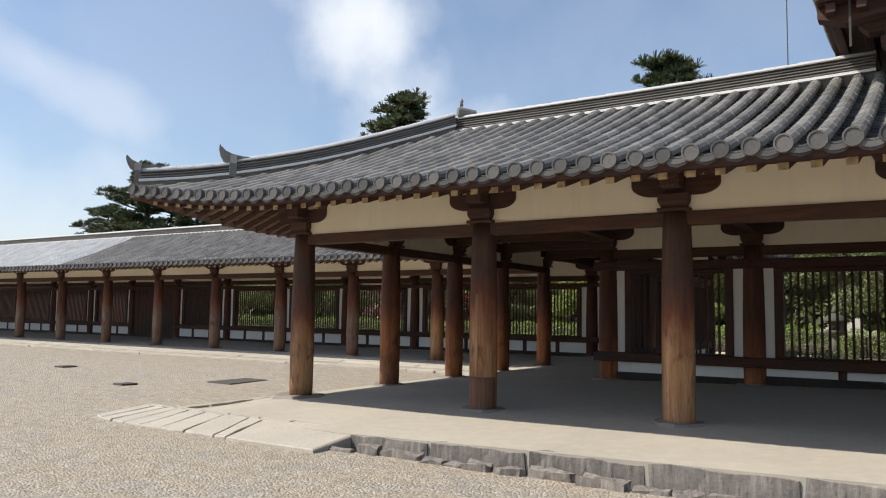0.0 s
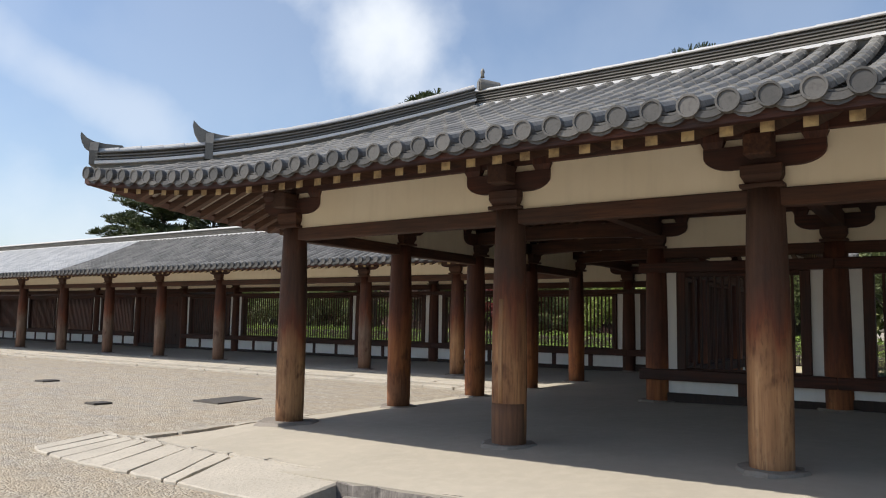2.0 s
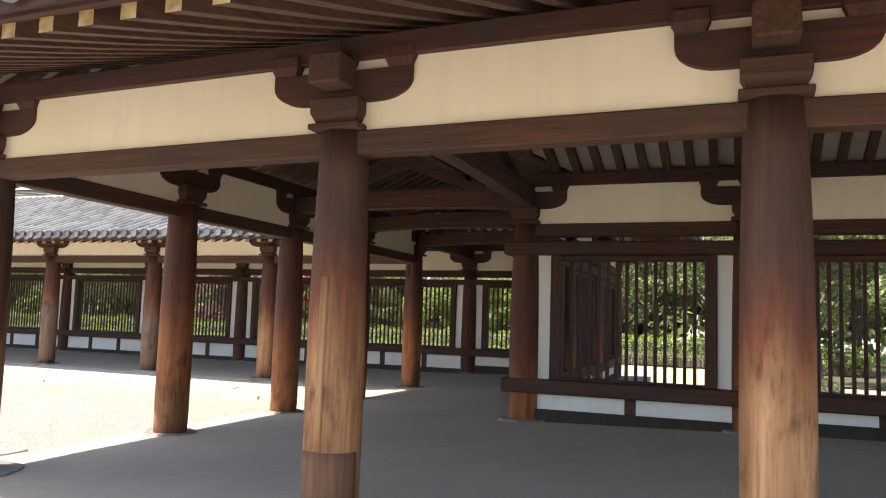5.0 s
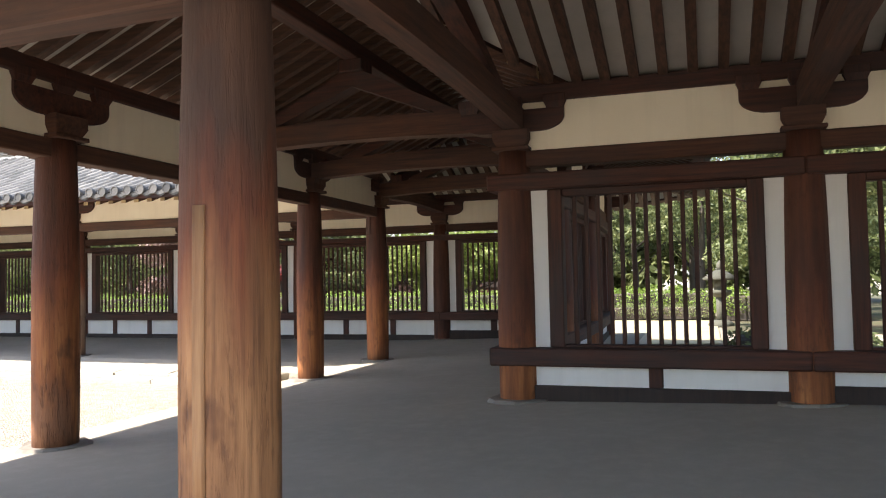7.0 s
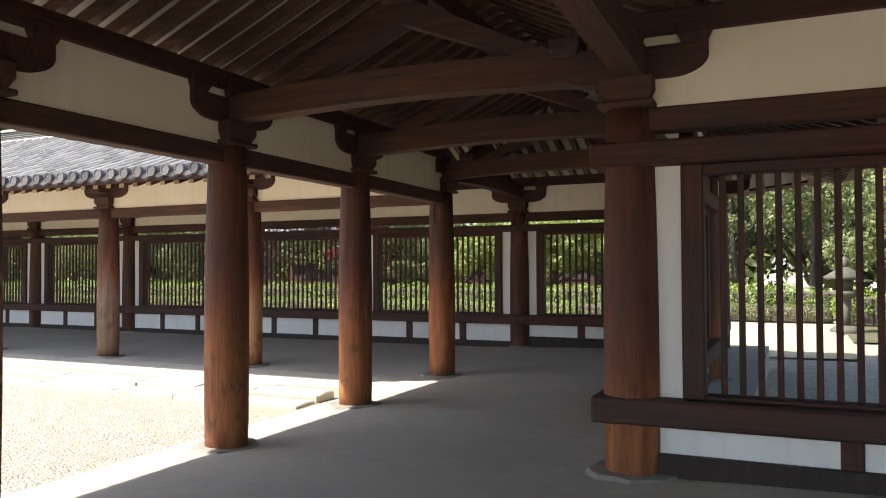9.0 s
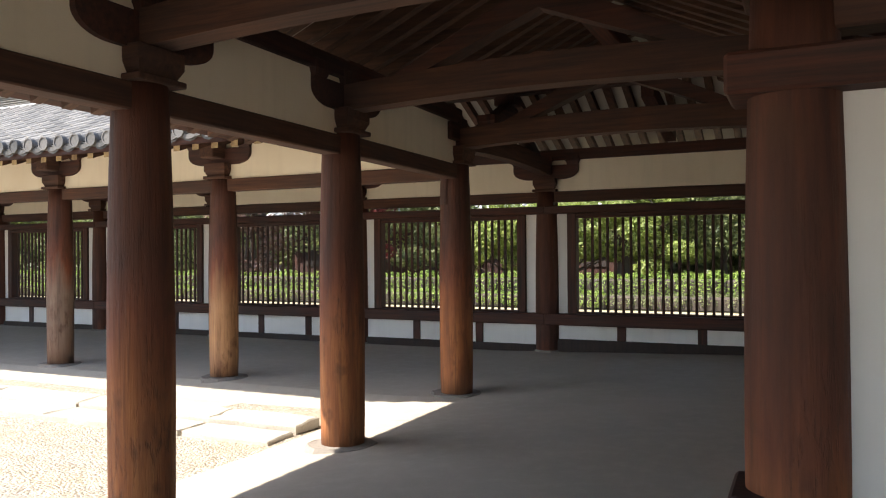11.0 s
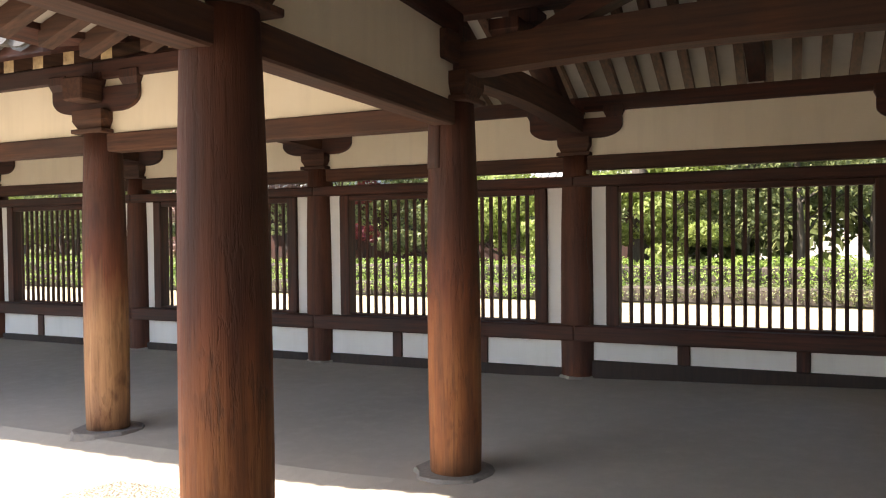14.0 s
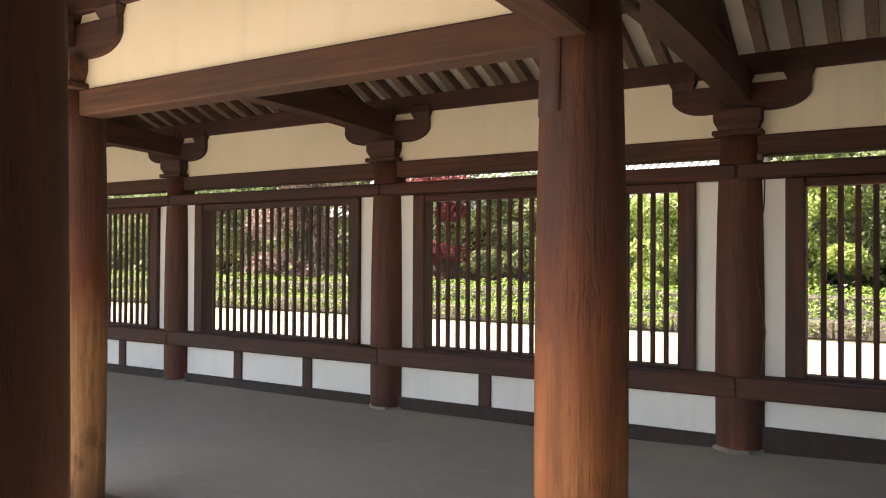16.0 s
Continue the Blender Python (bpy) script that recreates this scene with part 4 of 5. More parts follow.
ridge("roof_ridge_near", line((RIDGE_C - 0.1, RIDGE_A, TOP_A - 0.01), (-0.55, RIDGE_A, TOP_A + 0.05), 14, 0.02), 5, 0.26, "stacked flat ridge tiles with a round cap")
ridge("roof_ridge_middle", line((RIDGE_C, RIDGE_A + 0.25, TOP_A), (RIDGE_C, RIDGE_B, TOP), 4), 4, 0.26, "stacked flat ridge tiles with a round cap")
ridge("roof_ridge_far", line((-46, RIDGE_B, TOP), (RIDGE_C, RIDGE_B, TOP), 10), 5, 0.26, "long stacked ridge of flat grey tiles")
ridge("roof_hip_upper", hip_points(0.03, 0.70, 8), 4, 0.24, "stacked hip ridge tiles running down to the corner")
ridge("roof_hip_lower", hip_points(0.72, 0.965, 5), 3, 0.22, "low hip ridge at the corner of the eave")
hx, hy, hz = hip_points(0.71, 0.8)[0]
HIP_TURN = math.degrees(math.atan2(EAVE_A - RIDGE_A, EAVE_C - RIDGE_C)) + 90
demon_tile((hx, hy, hz - 0.01), HIP_TURN, 0.95)
hx, hy, hz = hip_points(0.97, 1.0)[0]
demon_tile((hx, hy, hz + 0.03), HIP_TURN, 0.75)
ridge_finial((RIDGE_C - 0.02, RIDGE_A, TOP_A + 0.2), -45)


# ---- stone edging, drain and paving ----
def rough_block(x0, x1, y0, y1, z0, z1, seed, wob=0.02):
    """A hewn stone with uneven faces."""
    rnd = random.Random(seed)
    bm = bmesh.new()
    nx = max(2, int((x1 - x0) / 0.16)) if x1 - x0 >= y1 - y0 else 2
    ny = max(2, int((y1 - y0) / 0.16)) if y1 - y0 > x1 - x0 else 2
    grid = {}
    for i in range(nx + 1):
        for j in range(ny + 1):
            for k in range(3):
                edge = (i in (0, nx)) + (j in (0, ny)) + (k in (0, 2))
                p = Vector((x0 + (x1 - x0) * i / nx, y0 + (y1 - y0) * j / ny, z0 + (z1 - z0) * k / 2))
                c = Vector(((x0 + x1) / 2, (y0 + y1) / 2, (z0 + z1) / 2))
                if edge > 1:
                    for ax in range(3):
                        p[ax] += math.copysign(min(0.012, abs(c[ax] - p[ax]) * 0.2), c[ax] - p[ax])
                grid[i, j, k] = bm.verts.new(p + Vector([rnd.uniform(-wob, wob) for _ in range(3)]))
    def quad(*ids):
        bm.faces.new([grid[i] for i in ids])
    for i in range(nx):
        for j in range(ny):
            quad((i, j, 2), (i + 1, j, 2), (i + 1, j + 1, 2), (i, j + 1, 2))
    for i in range(nx):
        for k in range(2):
            quad((i, 0, k), (i + 1, 0, k), (i + 1, 0, k + 1), (i, 0, k + 1))
            quad((i + 1, ny, k), (i, ny, k), (i, ny, k + 1), (i + 1, ny, k + 1))
    for j in range(ny):
        for k in range(2):
            quad((0, j + 1, k), (0, j, k), (0, j, k + 1), (0, j + 1, k + 1))
            quad((nx, j, k), (nx, j + 1, k), (nx, j + 1, k + 1), (nx, j, k + 1))
    bmesh.ops.recalc_face_normals(bm, faces=bm.faces)
    return bm


RND = random.Random(5)
wall = thing("kerb_drain_wall", label="rough dark stone facing of the platform above the drain", category="kerb", kind="structure")
x, i = -5.44, 0
while x < 8.8:
    w = RND.uniform(0.7, 1.25)
    top = floor_z(x + w / 2, 6.55) - 0.012
    part("stone", rough_block(x, x + w - 0.015, 6.475, 6.60, -0.32, top, i, 0.013), ROUGH, wall)
    x += w
    i += 1
row = thing("kerb_drain_edge", label="row of small rough stones edging the open drain", category="kerb", kind="structure")
x = -5.5
while x < 8.8:
    w = RND.uniform(0.22, 0.6)
    d = RND.uniform(0.10, 0.19)
    part("stone", rough_block(x, x + w - 0.02, 6.24 - d, 6.245, -0.28, RND.uniform(0.015, 0.06), i, 0.026), ROUGH, row)
    x += w
    i += 1
pave = thing("pavement_corner", label="worn pale stone slabs laid at the corner of the platform", category="paving", kind="structure")


def slab(corners, z, thick, seed, parent, name="slab"):
    rnd = random.Random(seed)
    bm = bmesh.new()
    n = len(corners)
    c = Vector((sum(p[0] for p in corners) / n, sum(p[1] for p in corners) / n, 0))
    pts = []
    for a, b in zip(corners, corners[1:] + corners[:1]):
        for q in (0.0, 0.33, 0.66):
            pts.append(Vector((a[0] + (b[0] - a[0]) * q, a[1] + (b[1] - a[1]) * q, 0)) + Vector((rnd.uniform(-0.010, 0.010), rnd.uniform(-0.026, 0.016), 0)))
    lo = [bm.verts.new((p.x, p.y, z(p.x, p.y) - thick)) for p in pts]
    mid = [bm.verts.new((p.x, p.y, z(p.x, p.y) - 0.012)) for p in pts]
    hi = [bm.verts.new((*(p + (c - p) * 0.03).xy, z(p.x, p.y) + rnd.uniform(-0.003, 0.004))) for p in pts]
    k = len(pts)
    for i in range(k):
        j = (i + 1) % k
        bm.faces.new((lo[i], lo[j], mid[j], mid[i]))
        bm.faces.new((mid[i], mid[j], hi[j], hi[i]))
    bm.faces.new(hi)
    bmesh.ops.recalc_face_normals(bm, faces=bm.faces)
    return part(name, bm, STONE, parent)


def pave_z(x, y):
    return 0.014 + 0.085 * min(max((y - 5.9) / 0.9, 0), 1)


# the broad slab over the drain, then ever narrower ones towards the corner
edges = [(-5.40, -5.42), (-6.72, -6.98), (-6.90, -7.22), (-7.42, -7.66), (-7.84, -8.02), (-8.20, -8.34), (-8.55, -8.58), (-8.86, -8.80), (-9.12, -9.05), (-9.34, -9.28)]
for k, (a, b) in enumerate(zip(edges, edges[1:])):
    g = 0.008
    slab([(b[0] + g, 5.88 + 0.05 * (k > 5) * (k - 5)), (a[0] - g, 5.88 + 0.05 * (k > 5) * (k - 6)), (a[1] - g, 6.72), (b[1] + g, 6.74 + 0.05 * (k > 3))], pave_z, 0.2, k, pave)
for k in range(7):
    x = -9.3 + k * 0.55
    slab([(x, 6.78), (x + 0.53, 6.78), (x + 0.53, 7.0), (x, 7.0)], lambda x, y: floor_z(x, y) - 0.02 if y > 6.9 else 0.095, 0.1, 40 + k, pave)
kerb = thing("kerb_middle", label="thin line of flat kerb stones along the joining corridor", category="kerb", kind="structure")
y, k = 6.95, 0
while y < 9.4:
    w = RND.uniform(0.5, 1.0)
    part("stone", rough_block(-9.19, -9.05, y, y + w - 0.02, -0.2, max(0.03, floor_z(-8.95, y)) + 0.004, 300 + k, 0.008), STONE, kerb)
    y += w
    k += 1
band = thing("pavement_far", label="pale stone slab gutter along the far corridor", category="paving", kind="structure")
x, k = -9.05, 0
while x > -46:
    w = RND.uniform(0.7, 1.5)
    slab([(x - w + 0.014, 15.22), (x - 0.014, 15.22), (x - 0.014, 15.60), (x - w + 0.014, 15.60)], lambda x, y: 0.03, 0.2, 500 + k, band)
    w2 = w
    slab([(x - w2 + 0.01, 15.62), (x - 0.01, 15.62), (x - 0.01, 15.99), (x - w2 + 0.01, 15.99)], lambda x, y: 0.075 + 0.02 * (y > 15.8), 0.25, 700 + k, band)
    x -= w
    k += 1


def cover_plate(corners, label):
    c = Vector((sum(p[0] for p in corners) / 4, sum(p[1] for p in corners) / 4, 0))
    bm = bmesh.new()
    lo = [bm.verts.new((p[0] - c.x, p[1] - c.y, -0.04)) for p in corners]
    hi = [bm.verts.new(((p[0] - c.x) * 0.97, (p[1] - c.y) * 0.97, 0.02)) for p in corners]
    bm.faces.new(hi)
    for i in range(4):
        bm.faces.new((lo[i], lo[(i + 1) % 4], hi[(i + 1) % 4], hi[i]))
    ob = part("drain_cover", bm, IRON)
    ob.matrix_basis = Matrix.Translation((c.x, c.y, -0.01))
    tagged(ob, label, "drain cover", "courtyard drain covers")


cover_plate([(-12.05, 10.15), (-11.35, 10.12), (-11.45, 11.2), (-12.1, 11.22)], "large flat rusty drain cover in the gravel")
cover_plate([(-13.05, 8.80), (-12.75, 8.78), (-12.72, 9.1), (-13.02, 9.12)], "small dark drain cover in the gravel")
cover_plate([(-17.85, 10.5), (-17.5, 10.5), (-17.5, 10.88), (-17.85, 10.88)], "small dark drain cover in the gravel")


# ---- planting ----
def leaf_mesh(name, blobs, count, size, material, parent, seed, flat=0.5, rim=True):
    """Many small leaf blades scattered through a set of soft blobs (centre, radii)."""
    rng = np.random.default_rng(seed)
    vol = np.array([r[0] * r[1] * r[2] for _, r in blobs]) ** 0.67
    pick = rng.choice(len(blobs), count, p=vol / vol.sum())
    d = rng.normal(size=(count, 3))
    d /= np.linalg.norm(d, axis=1)[:, None]
    rad = rng.uniform(0.55 if rim else 0.0, 1.0, count) ** 0.6
    cen = np.array([b[0] for b in blobs])[pick]
    ext = np.array([b[1] for b in blobs])[pick]
    p = cen + d * ext * rad[:, None]
    n = d + rng.normal(size=(count, 3)) * 0.8 + np.array([0, 0, flat])
    n /= np.linalg.norm(n, axis=1)[:, None]
    a = np.cross(n, rng.normal(size=(count, 3)))
    a /= np.linalg.norm(a, axis=1)[:, None]
    b = np.cross(n, a)
    s = size * rng.uniform(0.6, 1.3, count)[:, None]
    v = np.stack([p - a * s, p + b * s * 0.5, p + a * s, p - b * s * 0.5], 1).reshape(-1, 3)
    f = np.arange(count * 4).reshape(-1, 4)
    return mesh_part(name, v.tolist(), f.tolist(), material, parent)


def limb(bm, pts, radii, seg=8):
    rings = []
    for i, p in enumerate(pts):
        p = Vector(p)
        w = (Vector(pts[min(i + 1, len(pts) - 1)]) - Vector(pts[max(i - 1, 0)])).normalized()
        u = w.orthogonal().normalized()
        v = w.cross(u)
        rings.append([bm.verts.new(p + (u * math.cos(2 * math.pi * k / seg) + v * math.sin(2 * math.pi * k / seg)) * radii[i]) for k in range(seg)])
    for a, b in zip(rings, rings[1:]):
        k0 = min(range(seg), key=lambda k: (b[k].co - a[0].co).length)
        for k in range(seg):
            bm.faces.new((a[k], a[(k + 1) % seg], b[(k0 + k + 1) % seg], b[(k0 + k) % seg])).smooth = True


def tree(x, y, height, spread, crown_low, material, label, seed, leaves=2600, leaf=0.13, trunk=0.16, kind="tree", base=0.0, clumps=26):
    rnd = random.Random(seed)
    t = thing(kind, (x, y, base), 0, label, "tree", "trees round the corridors")
    bm = bmesh.new()
    lean = rnd.uniform(-0.05, 0.05) * height
    pts = [(lean * q * q + rnd.uniform(-0.05, 0.05), rnd.uniform(-0.05, 0.05), height * 0.85 * q) for q in (0, 0.2, 0.4, 0.6, 0.8, 1)]
    pts[0] = (0, 0, -0.1)
    limb(bm, pts, [trunk * q for q in (1.25, 1.0, 0.85, 0.62, 0.4, 0.15)])
    blobs = []
    for k in range(clumps):
        h = rnd.uniform(crown_low, 1.0)
        q = (h - crown_low) / (1 - crown_low)
        prof = math.sqrt(max(0.05, 1 - (2 * q - 0.85) ** 2 / 1.4))
        a = rnd.uniform(0, 2 * math.pi)
        rr = spread * prof * rnd.uniform(0.25, 1.0)
        c = (lean * h + rr * math.cos(a), rr * math.sin(a), height * h)
        r = spread * rnd.uniform(0.20, 0.36)
        blobs.append((c, (r, r, r * rnd.uniform(0.45, 0.75))))
        if k % 2 == 0:
            st = height * max(0.15, h - 0.18)
            s0 = (lean * (st / height) ** 2, 0, min(st, height * 0.83))
            mid = tuple((u + w) / 2 + rnd.uniform(-0.1, 0.1) for u, w in zip(s0, c))
            limb(bm, [s0, mid, c], [trunk * 0.38, trunk * 0.24, trunk * 0.08], 6)
    part("trunk", bm, BARK, t, "grey-brown trunk and limbs")
    leaf_mesh("crown", blobs, leaves, leaf, material, t, seed)
    return t


def pine(x, y, height, spread, low, seed, tufts=260):
    """A black pine: bare limbs that carry upturned tufts of needles."""
    rnd = random.Random(seed)
    rng = np.random.default_rng(seed)
    t = thing("pine_tree", (x, y, 0), 0, "tall dark green pine standing beyond the tiled roof", "tree", "trees round the corridors")
    bm = bmesh.new()
    sway = [(0.3 * math.sin(2.2 * q + seed), 0.3 * math.cos(1.7 * q + seed), height * 0.97 * q) for q in (0, 0.25, 0.5, 0.75, 1)]
    sway[0] = (0, 0, -0.2)
    limb(bm, sway, [0.32, 0.27, 0.2, 0.13, 0.04])
    tips = []
    for k in range(46):
        h = low + (1 - low) * (k + rnd.random()) / 46
        q = (h - low) / (1 - low)
        reach = spread * math.sqrt(max(0.04, 1 - q * q)) * rnd.uniform(0.4, 1.0)
        a = k * 2.4 + rnd.uniform(-0.5, 0.5)
        c = Vector((0.3 * math.sin(2.2 * h + seed), 0.3 * math.cos(1.7 * h + seed), height * h))
        e = c + Vector((reach * math.cos(a), reach * math.sin(a), reach * rnd.uniform(-0.05, 0.35)))
        m = (c + e) / 2 + Vector((0, 0, rnd.uniform(-0.2, 0.1)))
        limb(bm, [c, m, e], [0.075, 0.05, 0.02], 5)
        for _ in range(max(2, tufts // 46)):
            w = rnd.uniform(0.35, 1.05)
            tips.append((c.lerp(e, w) + Vector((rnd.gauss(0, 0.28), rnd.gauss(0, 0.28), rnd.uniform(0.0, 0.3))), rnd.uniform(0.28, 0.5)))
    part("trunk", bm, BARK, t, "dark rough trunk and limbs")
    # each tuft is a burst of needles that points up and out
    v, f = [], []
    for c, r in tips:
        for _ in range(30):
            d = Vector((rnd.gauss(0, 1), rnd.gauss(0, 1), abs(rnd.gauss(0.4, 0.8)))).normalized()
            w = d.orthogonal().normalized() * 0.03
            st = c + d * 0.04
            k = len(v)
            v += [tuple(st - w), tuple(st + w), tuple(st + d * r + w * 0.5), tuple(st + d * r - w * 0.5)]
            f.append((k, k + 1, k + 2, k + 3))
    mesh_part("crown", v, f, PINE, t)
    return t


def hedge(x0, x1, y0, y1, z1, material, label, seed, count, leaf=0.05):
    """A clipped hedge: a body of dense leaf blades with a soft uneven top."""
    rng = np.random.default_rng(seed)
    t = thing("hedge", ((x0 + x1) / 2, (y0 + y1) / 2, 0), 0, label, "hedge", "clipped hedges")
    w, d = (x1 - x0) / 2, (y1 - y0) / 2
    blobs = []
    n = max(2, int((x1 - x0) / 0.7))
    for i in range(n):
        cx = -w + 2 * w * (i + 0.5) / n
        hh = z1 * rng.uniform(0.92, 1.06)
        blobs.append(((cx, rng.uniform(-0.08, 0.08), hh * 0.5), (0.62, d, hh * 0.52)))
    leaf_mesh("leaves", blobs, count, leaf, material, t, seed, 0.6)
    core = bmesh.new()
    for c, r in blobs:
        box(c[0] - 0.4, c[0] + 0.4, -d * 0.6, d * 0.6, 0, z1 * 0.78, 0.05, core)
    part("core", core, BARK, t, "dark twigs inside the hedge")
    return t


for k, (x0, x1) in enumerate(((-44, -34), (-34, -25), (-25, -17), (-17, -10), (-10, -3))):
    hedge(x0, x1 - 0.05, 32.8, 34.2, 1.06, HEDGE, "bright green clipped hedge in the sun", 20 + k, 15000, 0.04)
    hedge(x0, x1 - 0.05, 31.4, 32.3, 0.52, HEDGE if k < 4 else DULL, "low clipped hedge along the sandy path", 30 + k, 9000, 0.035)
hedge(-2.9, 1.0, 30.5, 31.8, 1.0, HEDGE, "bright green clipped hedge in the sun", 41, 9000, 0.04)
hedge(1.2, 9.0, 27.5, 29.0, 1.1, HEDGE, "bright green clipped hedge in the sun", 42, 9000, 0.04)
SPOTS = (
    (-9.5, 37.5, 4.3, 2.2, LEAF), (-12.5, 37, 4.0, 2.2, LEAF), (-6.0, 38.5, 9.0, 3.4, DULL), (-15.5, 38, 4.2, 2.3, LEAF), (-18.5, 39, 4.4, 2.4, DULL),
    (-23.5, 38, 8.0, 3.2, DULL), (-27, 37, 7.5, 3.2, BLOSSOM), (-31, 38, 7.0, 3.4, DULL), (-36, 37, 6.6, 3.2, DULL), (-41, 39, 7.0, 3.4, LEAF),
    (-3.4, 36.5, 8.5, 3.2, DULL), (1.0, 33, 8.0, 3.0, DULL), (4.0, 30, 8.5, 3.2, DULL), (-0.8, 25.5, 6.5, 2.4, DULL), (2.6, 22.5, 6.0, 2.4, DULL), (7.5, 27, 9.0, 3.4, DULL),
    (-3.8, 41, 11, 4, DULL), (-7.6, 40, 8, 3.6, DULL), (-0.6, 31.5, 6.5, 2.6, DULL), (3.2, 26.5, 5.5, 2.3, DULL), (-10.5, 42, 5.2, 3, DULL), (-33, 44, 8, 4.0, DULL), (-24, 44, 8, 4, LEAF), (9.5, 35, 11, 4.2, DULL), (-46, 46, 8, 4.2, DULL),
)
for k, (x, y, h, w, m) in enumerate(SPOTS):
    tree(x, y, h, w, 0.26, m, {"broad_leaves": "leafy tree with fresh green leaves in sun", "dull_leaves": "dense dark green tree behind the hedge"}.get(m.name, "tree with pale pinkish young leaves"), 100 + k, 11000, 0.085, 0.12)
tree(-20.6, 35.6, 4.6, 1.6, 0.34, MAPLE, "small maple with deep red leaves", 77, 4200, 0.09, 0.09, "maple_tree")
tree(-26.5, 36.0, 4.4, 1.9, 0.2, BLOSSOM, "small tree with pale pinkish young leaves", 78, 3600, 0.09, 0.09)
hedge(-2.9, -1.3, 16.6, 17.8, 0.75, DULL, "round dark shrub behind the lattice wall", 61, 2600, 0.05)
pine(-28.6, 40, 15.2, 3.0, 0.6, 3, 560)
pine(-10.9, 38, 14.0, 2.8, 0.6, 8, 560)
pine(-50, 36, 11.6, 4.6, 0.3, 5, 1000)
pine(-46, 38, 9.6, 4.6, 0.3, 14, 800)
pine(-58, 38, 9.4, 4.2, 0.25, 11, 600)
for k, (x, y, h) in enumerate(((-66, 40, 7.2), (-72, 44, 7.0), (-80, 48, 7.5))):
    tree(x, y, h, 4.2, 0.2, LEAF, "leafy tree with fresh green leaves in sun", 160 + k, 3500, 0.2, 0.2)


# ---- stone lantern in the garden ----
MOSSY = stone("mossy_stone", (0.12, 0.115, 0.085), (0.085, 0.085, 0.06), (0.04, 0.04, 0.03))


def lantern(x, y):
    t = thing("stone_lantern", (x, y, -0.04), 0, "weathered grey stone lantern standing in the garden", "lantern")
    part("base", lathe([(0.34, 0), (0.34, 0.12), (0.26, 0.18), (0.17, 0.22)], 6), MOSSY, t)
    part("shaft", lathe([(0.13, 0.2), (0.115, 0.5), (0.13, 0.86)], 14), MOSSY, t)
    part("platform", lathe([(0.15, 0.84), (0.30, 0.95), (0.30, 1.03), (0.2, 1.05)], 6), MOSSY, t)
    part("fire_box", lathe([(0.17, 1.04), (0.18, 1.32)], 6), MOSSY, t)
    part("roof", lathe([(0.44, 1.31), (0.46, 1.37), (0.26, 1.5), (0.1, 1.6)], 6), MOSSY, t)
    part("finial", lathe([(0.06, 1.58), (0.1, 1.68), (0.07, 1.78), (0.01, 1.86)], 12), MOSSY, t)


lantern(-2.9, 28.6)


# ---- a tiled building beyond the trees ----
def far_house():
    t = thing("house", (-21, 47, 0), 0, "low building with a pale tiled roof behind trees", "house")
    part("wall", box(-9, 9, -3, 3, 0, 3.4, 0.02), WOOD["z"], t)
    for s in (-1, 1):
        v, f = [], []
        for i in range(61):
            u = -10 + 20 * i / 60
            for w, lift in ((-0.10, 0.0), (-0.10, 0.09), (0.10, 0.09), (0.10, 0.0)):
                for q in (0, 1):
                    v.append((u + w, s * (4.2 - 4.2 * q), 3.5 + 2.1 * q + lift))
            b = len(v) - 8
            f += [(b, b + 1, b + 3, b + 2), (b + 2, b + 3, b + 5, b + 4), (b + 4, b + 5, b + 7, b + 6), (b, b + 2, b + 4, b + 6)]
        b = len(v)
        v += [(-10, s * 4.2, 3.5), (10, s * 4.2, 3.5), (10, 0, 5.6), (-10, 0, 5.6)]
        f.append((b, b + 1, b + 2, b + 3))
        mesh_part("roof", v, f, PALE, t, "ribbed pale tile roof")
    part("ridge", box(-10, 10, -0.15, 0.15, 5.55, 5.95, 0.04), TILE, t)
    for i in range(6):
        x = -7.5 + i * 3
        part("window", box(x - 0.6, x + 0.6, -3.06, -2.98, 1.0, 2.6, 0.01), BLACK, t)


far_house()


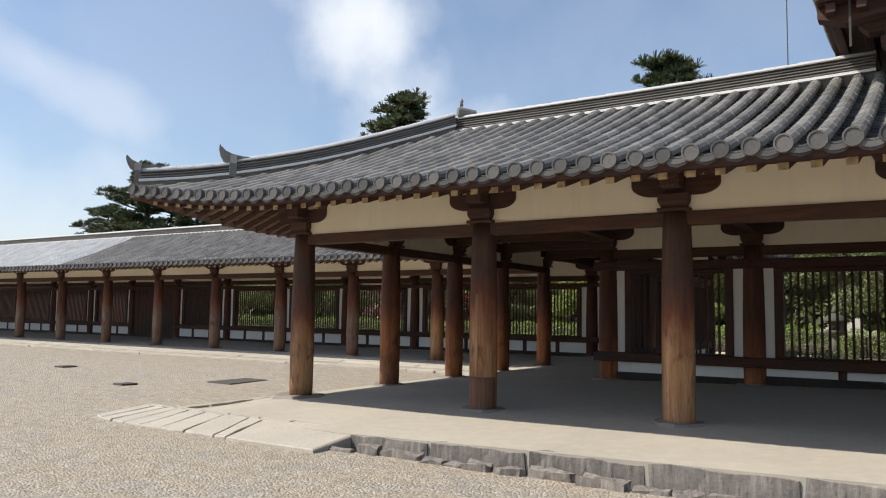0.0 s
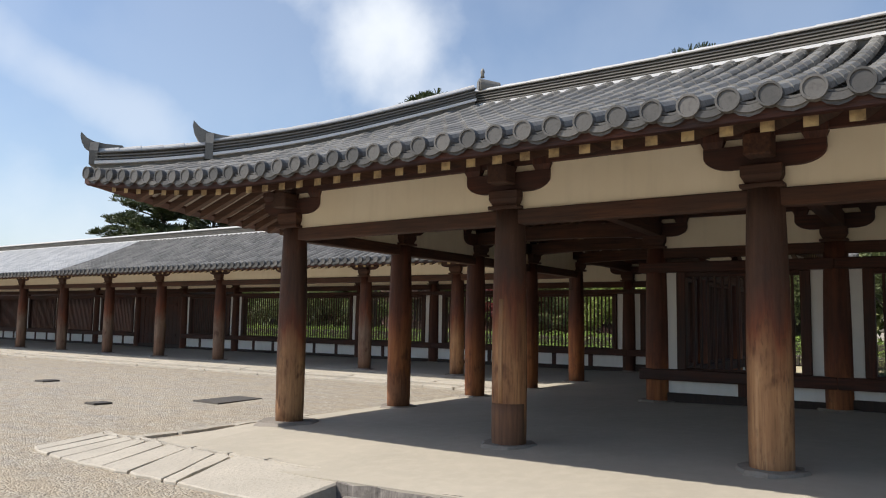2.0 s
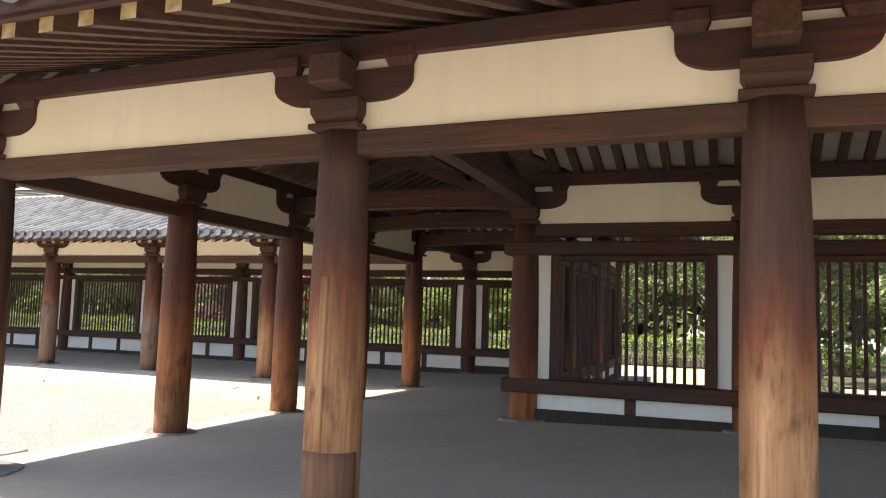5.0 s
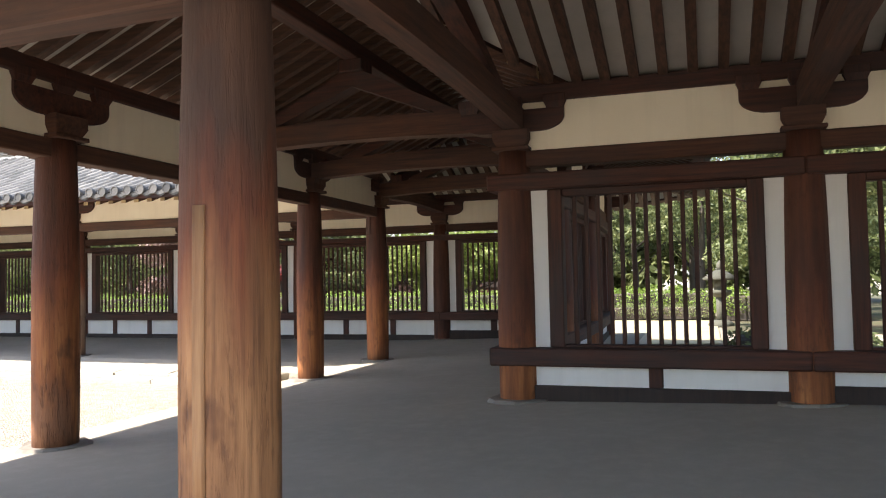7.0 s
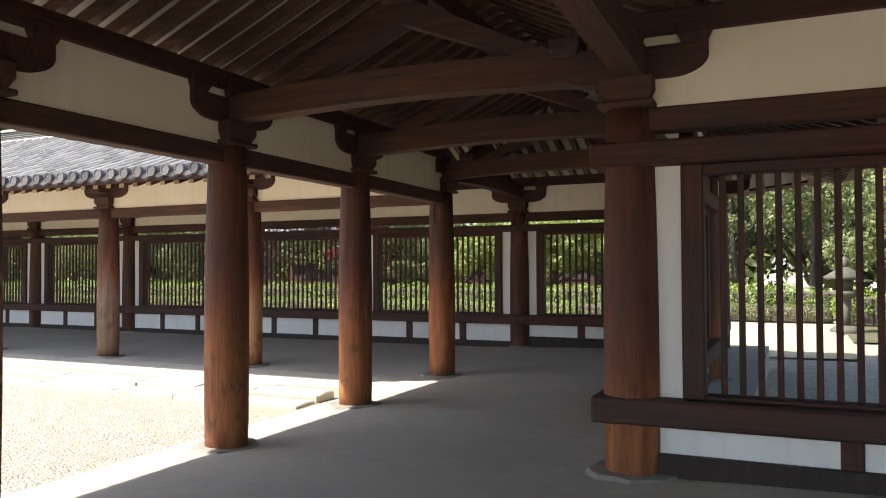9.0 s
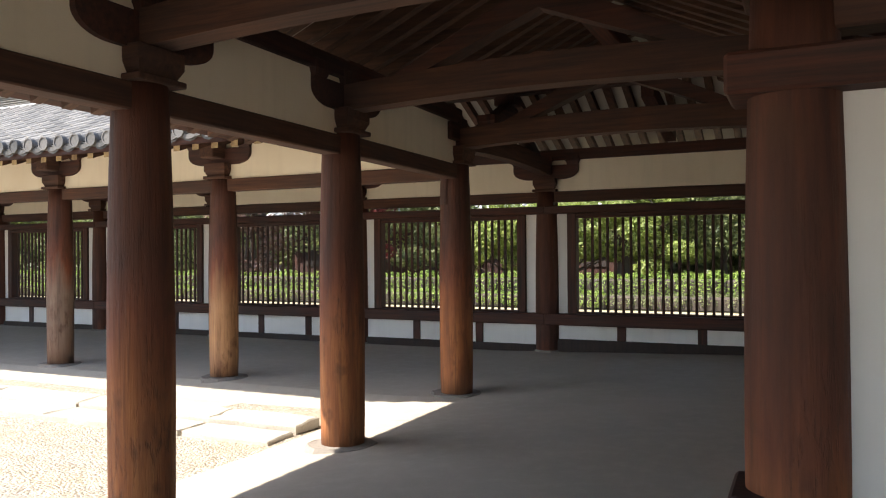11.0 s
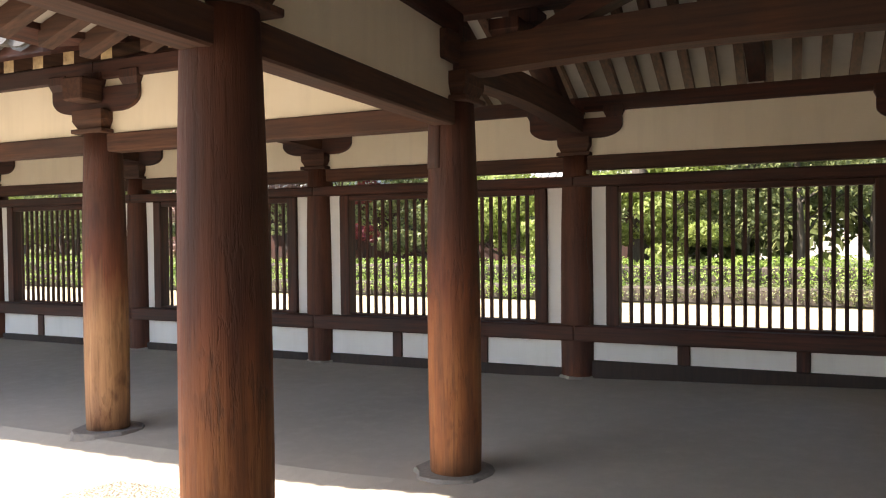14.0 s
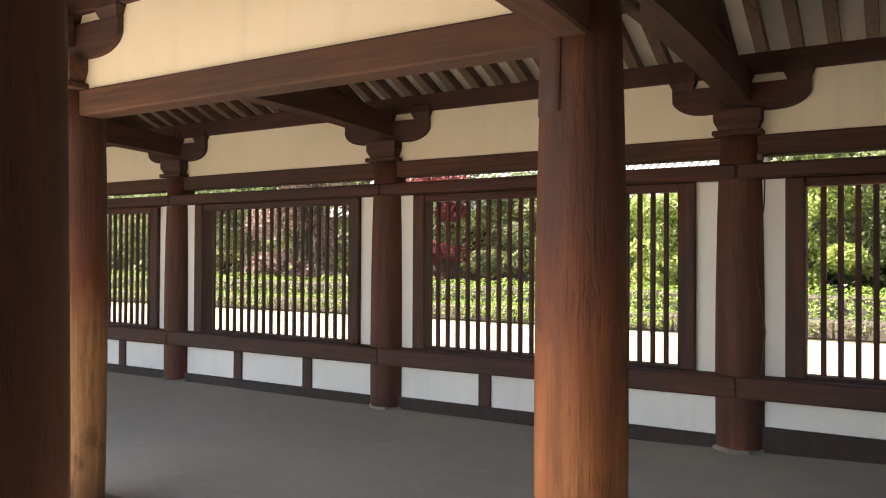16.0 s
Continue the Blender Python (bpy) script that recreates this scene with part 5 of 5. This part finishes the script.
# ---- the taller hall whose eave hangs over the end of the near roof ----
def hall():
    t = thing("hall", (-0.05, 0, -0.36), 0, "dark timber corner of a taller tiled hall above the corridor roof", "building")
    part("wall", box(-0.35, 9.0, 9.7, 12.0, 4.3, 5.3, 0.02), BLACK, t)
    for x, z, w in ((-0.62, 4.95, 0.5), (-0.40, 4.70, 0.55)):
        out = [(x, z + 0.2), (x, z + 0.12), (x + 0.1, z + 0.02), (x + 0.3, z), (x + w + 0.4, z), (x + w + 0.4, z + 0.2)]
        part("bracket", prism(out, 9.45, 9.68), GREYED["x"], t, "heavy curved timber bracket")
        part("bearing_block", box(x + 0.04, x + 0.30, 9.42, 9.71, z + 0.2, z + 0.30, 0.015), GREYED["x"], t)
    part("hip_rafter", prism([(-1.0, 5.27), (-1.0, 5.12), (-0.72, 5.03), (0.6, 5.22), (0.6, 5.45)], 9.20, 9.40), GREYED["x"], t, "weathered corner rafter")
    part("eave_board", box(-1.0, 9.0, 9.0, 12.4, 5.24, 5.34, 0.015), WOOD["x"], t)
    for i in range(30):
        x = -0.85 + i * 0.3
        part("rafter", box(x - 0.05, x + 0.05, 9.05, 11.8, 5.12, 5.235, 0.006), WOOD["y"], t)
    for i in range(36):
        x = -0.95 + i * 0.26
        r = lathe([(0.08, 0), (0.085, 0.03), (0.075, 0.04), (0.072, 1.9)], 10)
        bmesh.ops.transform(r, matrix=pose(x, 8.92, 5.42, -68, 0, 0), verts=r.verts)
        part("cover_tile", r, TILE, t)
    for j in range(9):
        r = lathe([(0.08, 0), (0.085, 0.03), (0.075, 0.04), (0.072, 1.2)], 10)
        bmesh.ops.transform(r, matrix=pose(-1.06, 9.1 + j * 0.26, 5.42, 0, 68, 0), verts=r.verts)
        part("cover_tile", r, TILE, t)
    part("tile_bed", prism([(-1.02, 5.345), (9.0, 5.345), (9.0, 5.40), (-1.02, 5.40)], 8.95, 12.4), TILES, t)
    part("bell_rod", box(-0.68, -0.655, 9.1, 9.12, 4.72, 5.24, 0.002), IRON, t)


hall()
w = thing("lightning_rod", (-1.55, 10.5, 4.5), 0, "thin metal lightning rod above the ridge", "rod")
part("rod", box(-0.006, 0.006, -0.006, 0.006, 0.0, 1.9, 0.001), IRON, w)
part("clamp", box(-0.02, 0.02, -0.02, 0.02, 0.05, 0.12, 0.003), IRON, w)


# ---- far woods behind the garden ----
woods = thing("far_woods", (0, 0, 0), 0, "dense dark green woods closing the garden", "woods", kind="stuff")
WR = random.Random(9)
blobs = []
for k in range(120):
    x = -62 + 90 * k / 119
    for q in range(5):
        blobs.append(((x + WR.uniform(-1, 1), 50 + WR.uniform(-2, 2) - 0.25 * max(0, x + 5), WR.uniform(0.6, 6.6)), (1.7, 1.3, WR.uniform(1.0, 1.6))))
leaf_mesh("foliage", blobs, 110000, 0.28, DULL, woods, 91)


# ---- a loose cable on a wall post ----
cable = thing("cable", (-8.07, 20.36, 0), 0, "thin brown cable hanging down a wall post", "cable")
bm = bmesh.new()
limb(bm, [(0.03 * math.sin(k * 1.1), 0.012 * math.cos(k), 2.34 - 0.178 * k) for k in range(10)], [0.006] * 10, 6)
part("wire", bm, GREYED["z"], cable)
part("clip", box(-0.02, 0.02, -0.02, 0.03, 2.31, 2.35, 0.003), IRON, cable)


# ---- mossy garden floor under the trees ----
def garden(name, x0, x1, y0, y1, material, label):
    return sheet(name, x0, x1, y0, y1, 0.012, material, label, 1.5, 0.02)


def moss():
    k = Mat("mossy_soil", 0.95)
    p = k.where(world=True)
    n1, n2 = k.noise(p, 0.7, 6), k.noise(p, 14, 6)
    c = k.mix(k.ramp(n1, ((0.35, 0.0), (0.65, 1.0))), (0.07, 0.085, 0.03), (0.13, 0.10, 0.06))
    k.colour(k.mix(k.ramp(n2, ((0.45, 0.0), (0.7, 0.6))), c, (0.035, 0.035, 0.018)))
    k.bump(n2, 0.7, 0.03)
    return k.mat


def sand():
    k = Mat("raked_sand", 0.95)
    p = k.where(world=True)
    n1, n2 = k.noise(p, 0.5, 6), k.noise(p, 40, 5)
    c = k.mix(k.ramp(n1, ((0.35, 0.0), (0.65, 1.0))), (0.52, 0.44, 0.27), (0.44, 0.36, 0.21))
    k.colour(k.mix(k.ramp(n2, ((0.5, 0.0), (0.7, 0.4))), c, (0.33, 0.27, 0.16)))
    k.bump(n2, 0.4, 0.01)
    return k.mat


MOSS, SAND = moss(), sand()
garden("ground_garden_far", -75, -3.0, 31.45, 62, MOSS, "dark mossy soil under the garden trees")
garden("ground_garden_near", -2.9, 24, 26.0, 62, MOSS, "dark mossy soil under the garden trees")
garden("ground_path", -60, -3.0, 22.6, 31.35, SAND, "sunlit yellow sand path behind the far corridor")


# ---- a boarded storehouse close behind the far wing ----
def storehouse():
    t = thing("storehouse", (-43.5, 26.5, 0), 0, "dark boarded storehouse behind the far lattice windows", "building")
    for i in range(44):
        x = -11 + i * 0.5
        part("board", box(x + 0.004, x + 0.496, -2.0, -1.95 + 0.006 * (i % 3), 0.0, 3.5, 0.006), WOOD["z"], t)
    part("wall", box(-11, 11, -1.94, 2.0, 0, 3.5, 0.01), BLACK, t)
    for sgn in (-1, 1):
        part("roof", prism([(-11.5, 0), (11.5, 0), (11.5, 0.12), (-11.5, 0.12)], 0, 2.9), TILES, t).matrix_basis = pose(0, 0, 4.45, -22 if sgn > 0 else 202, 0, 0)


storehouse()
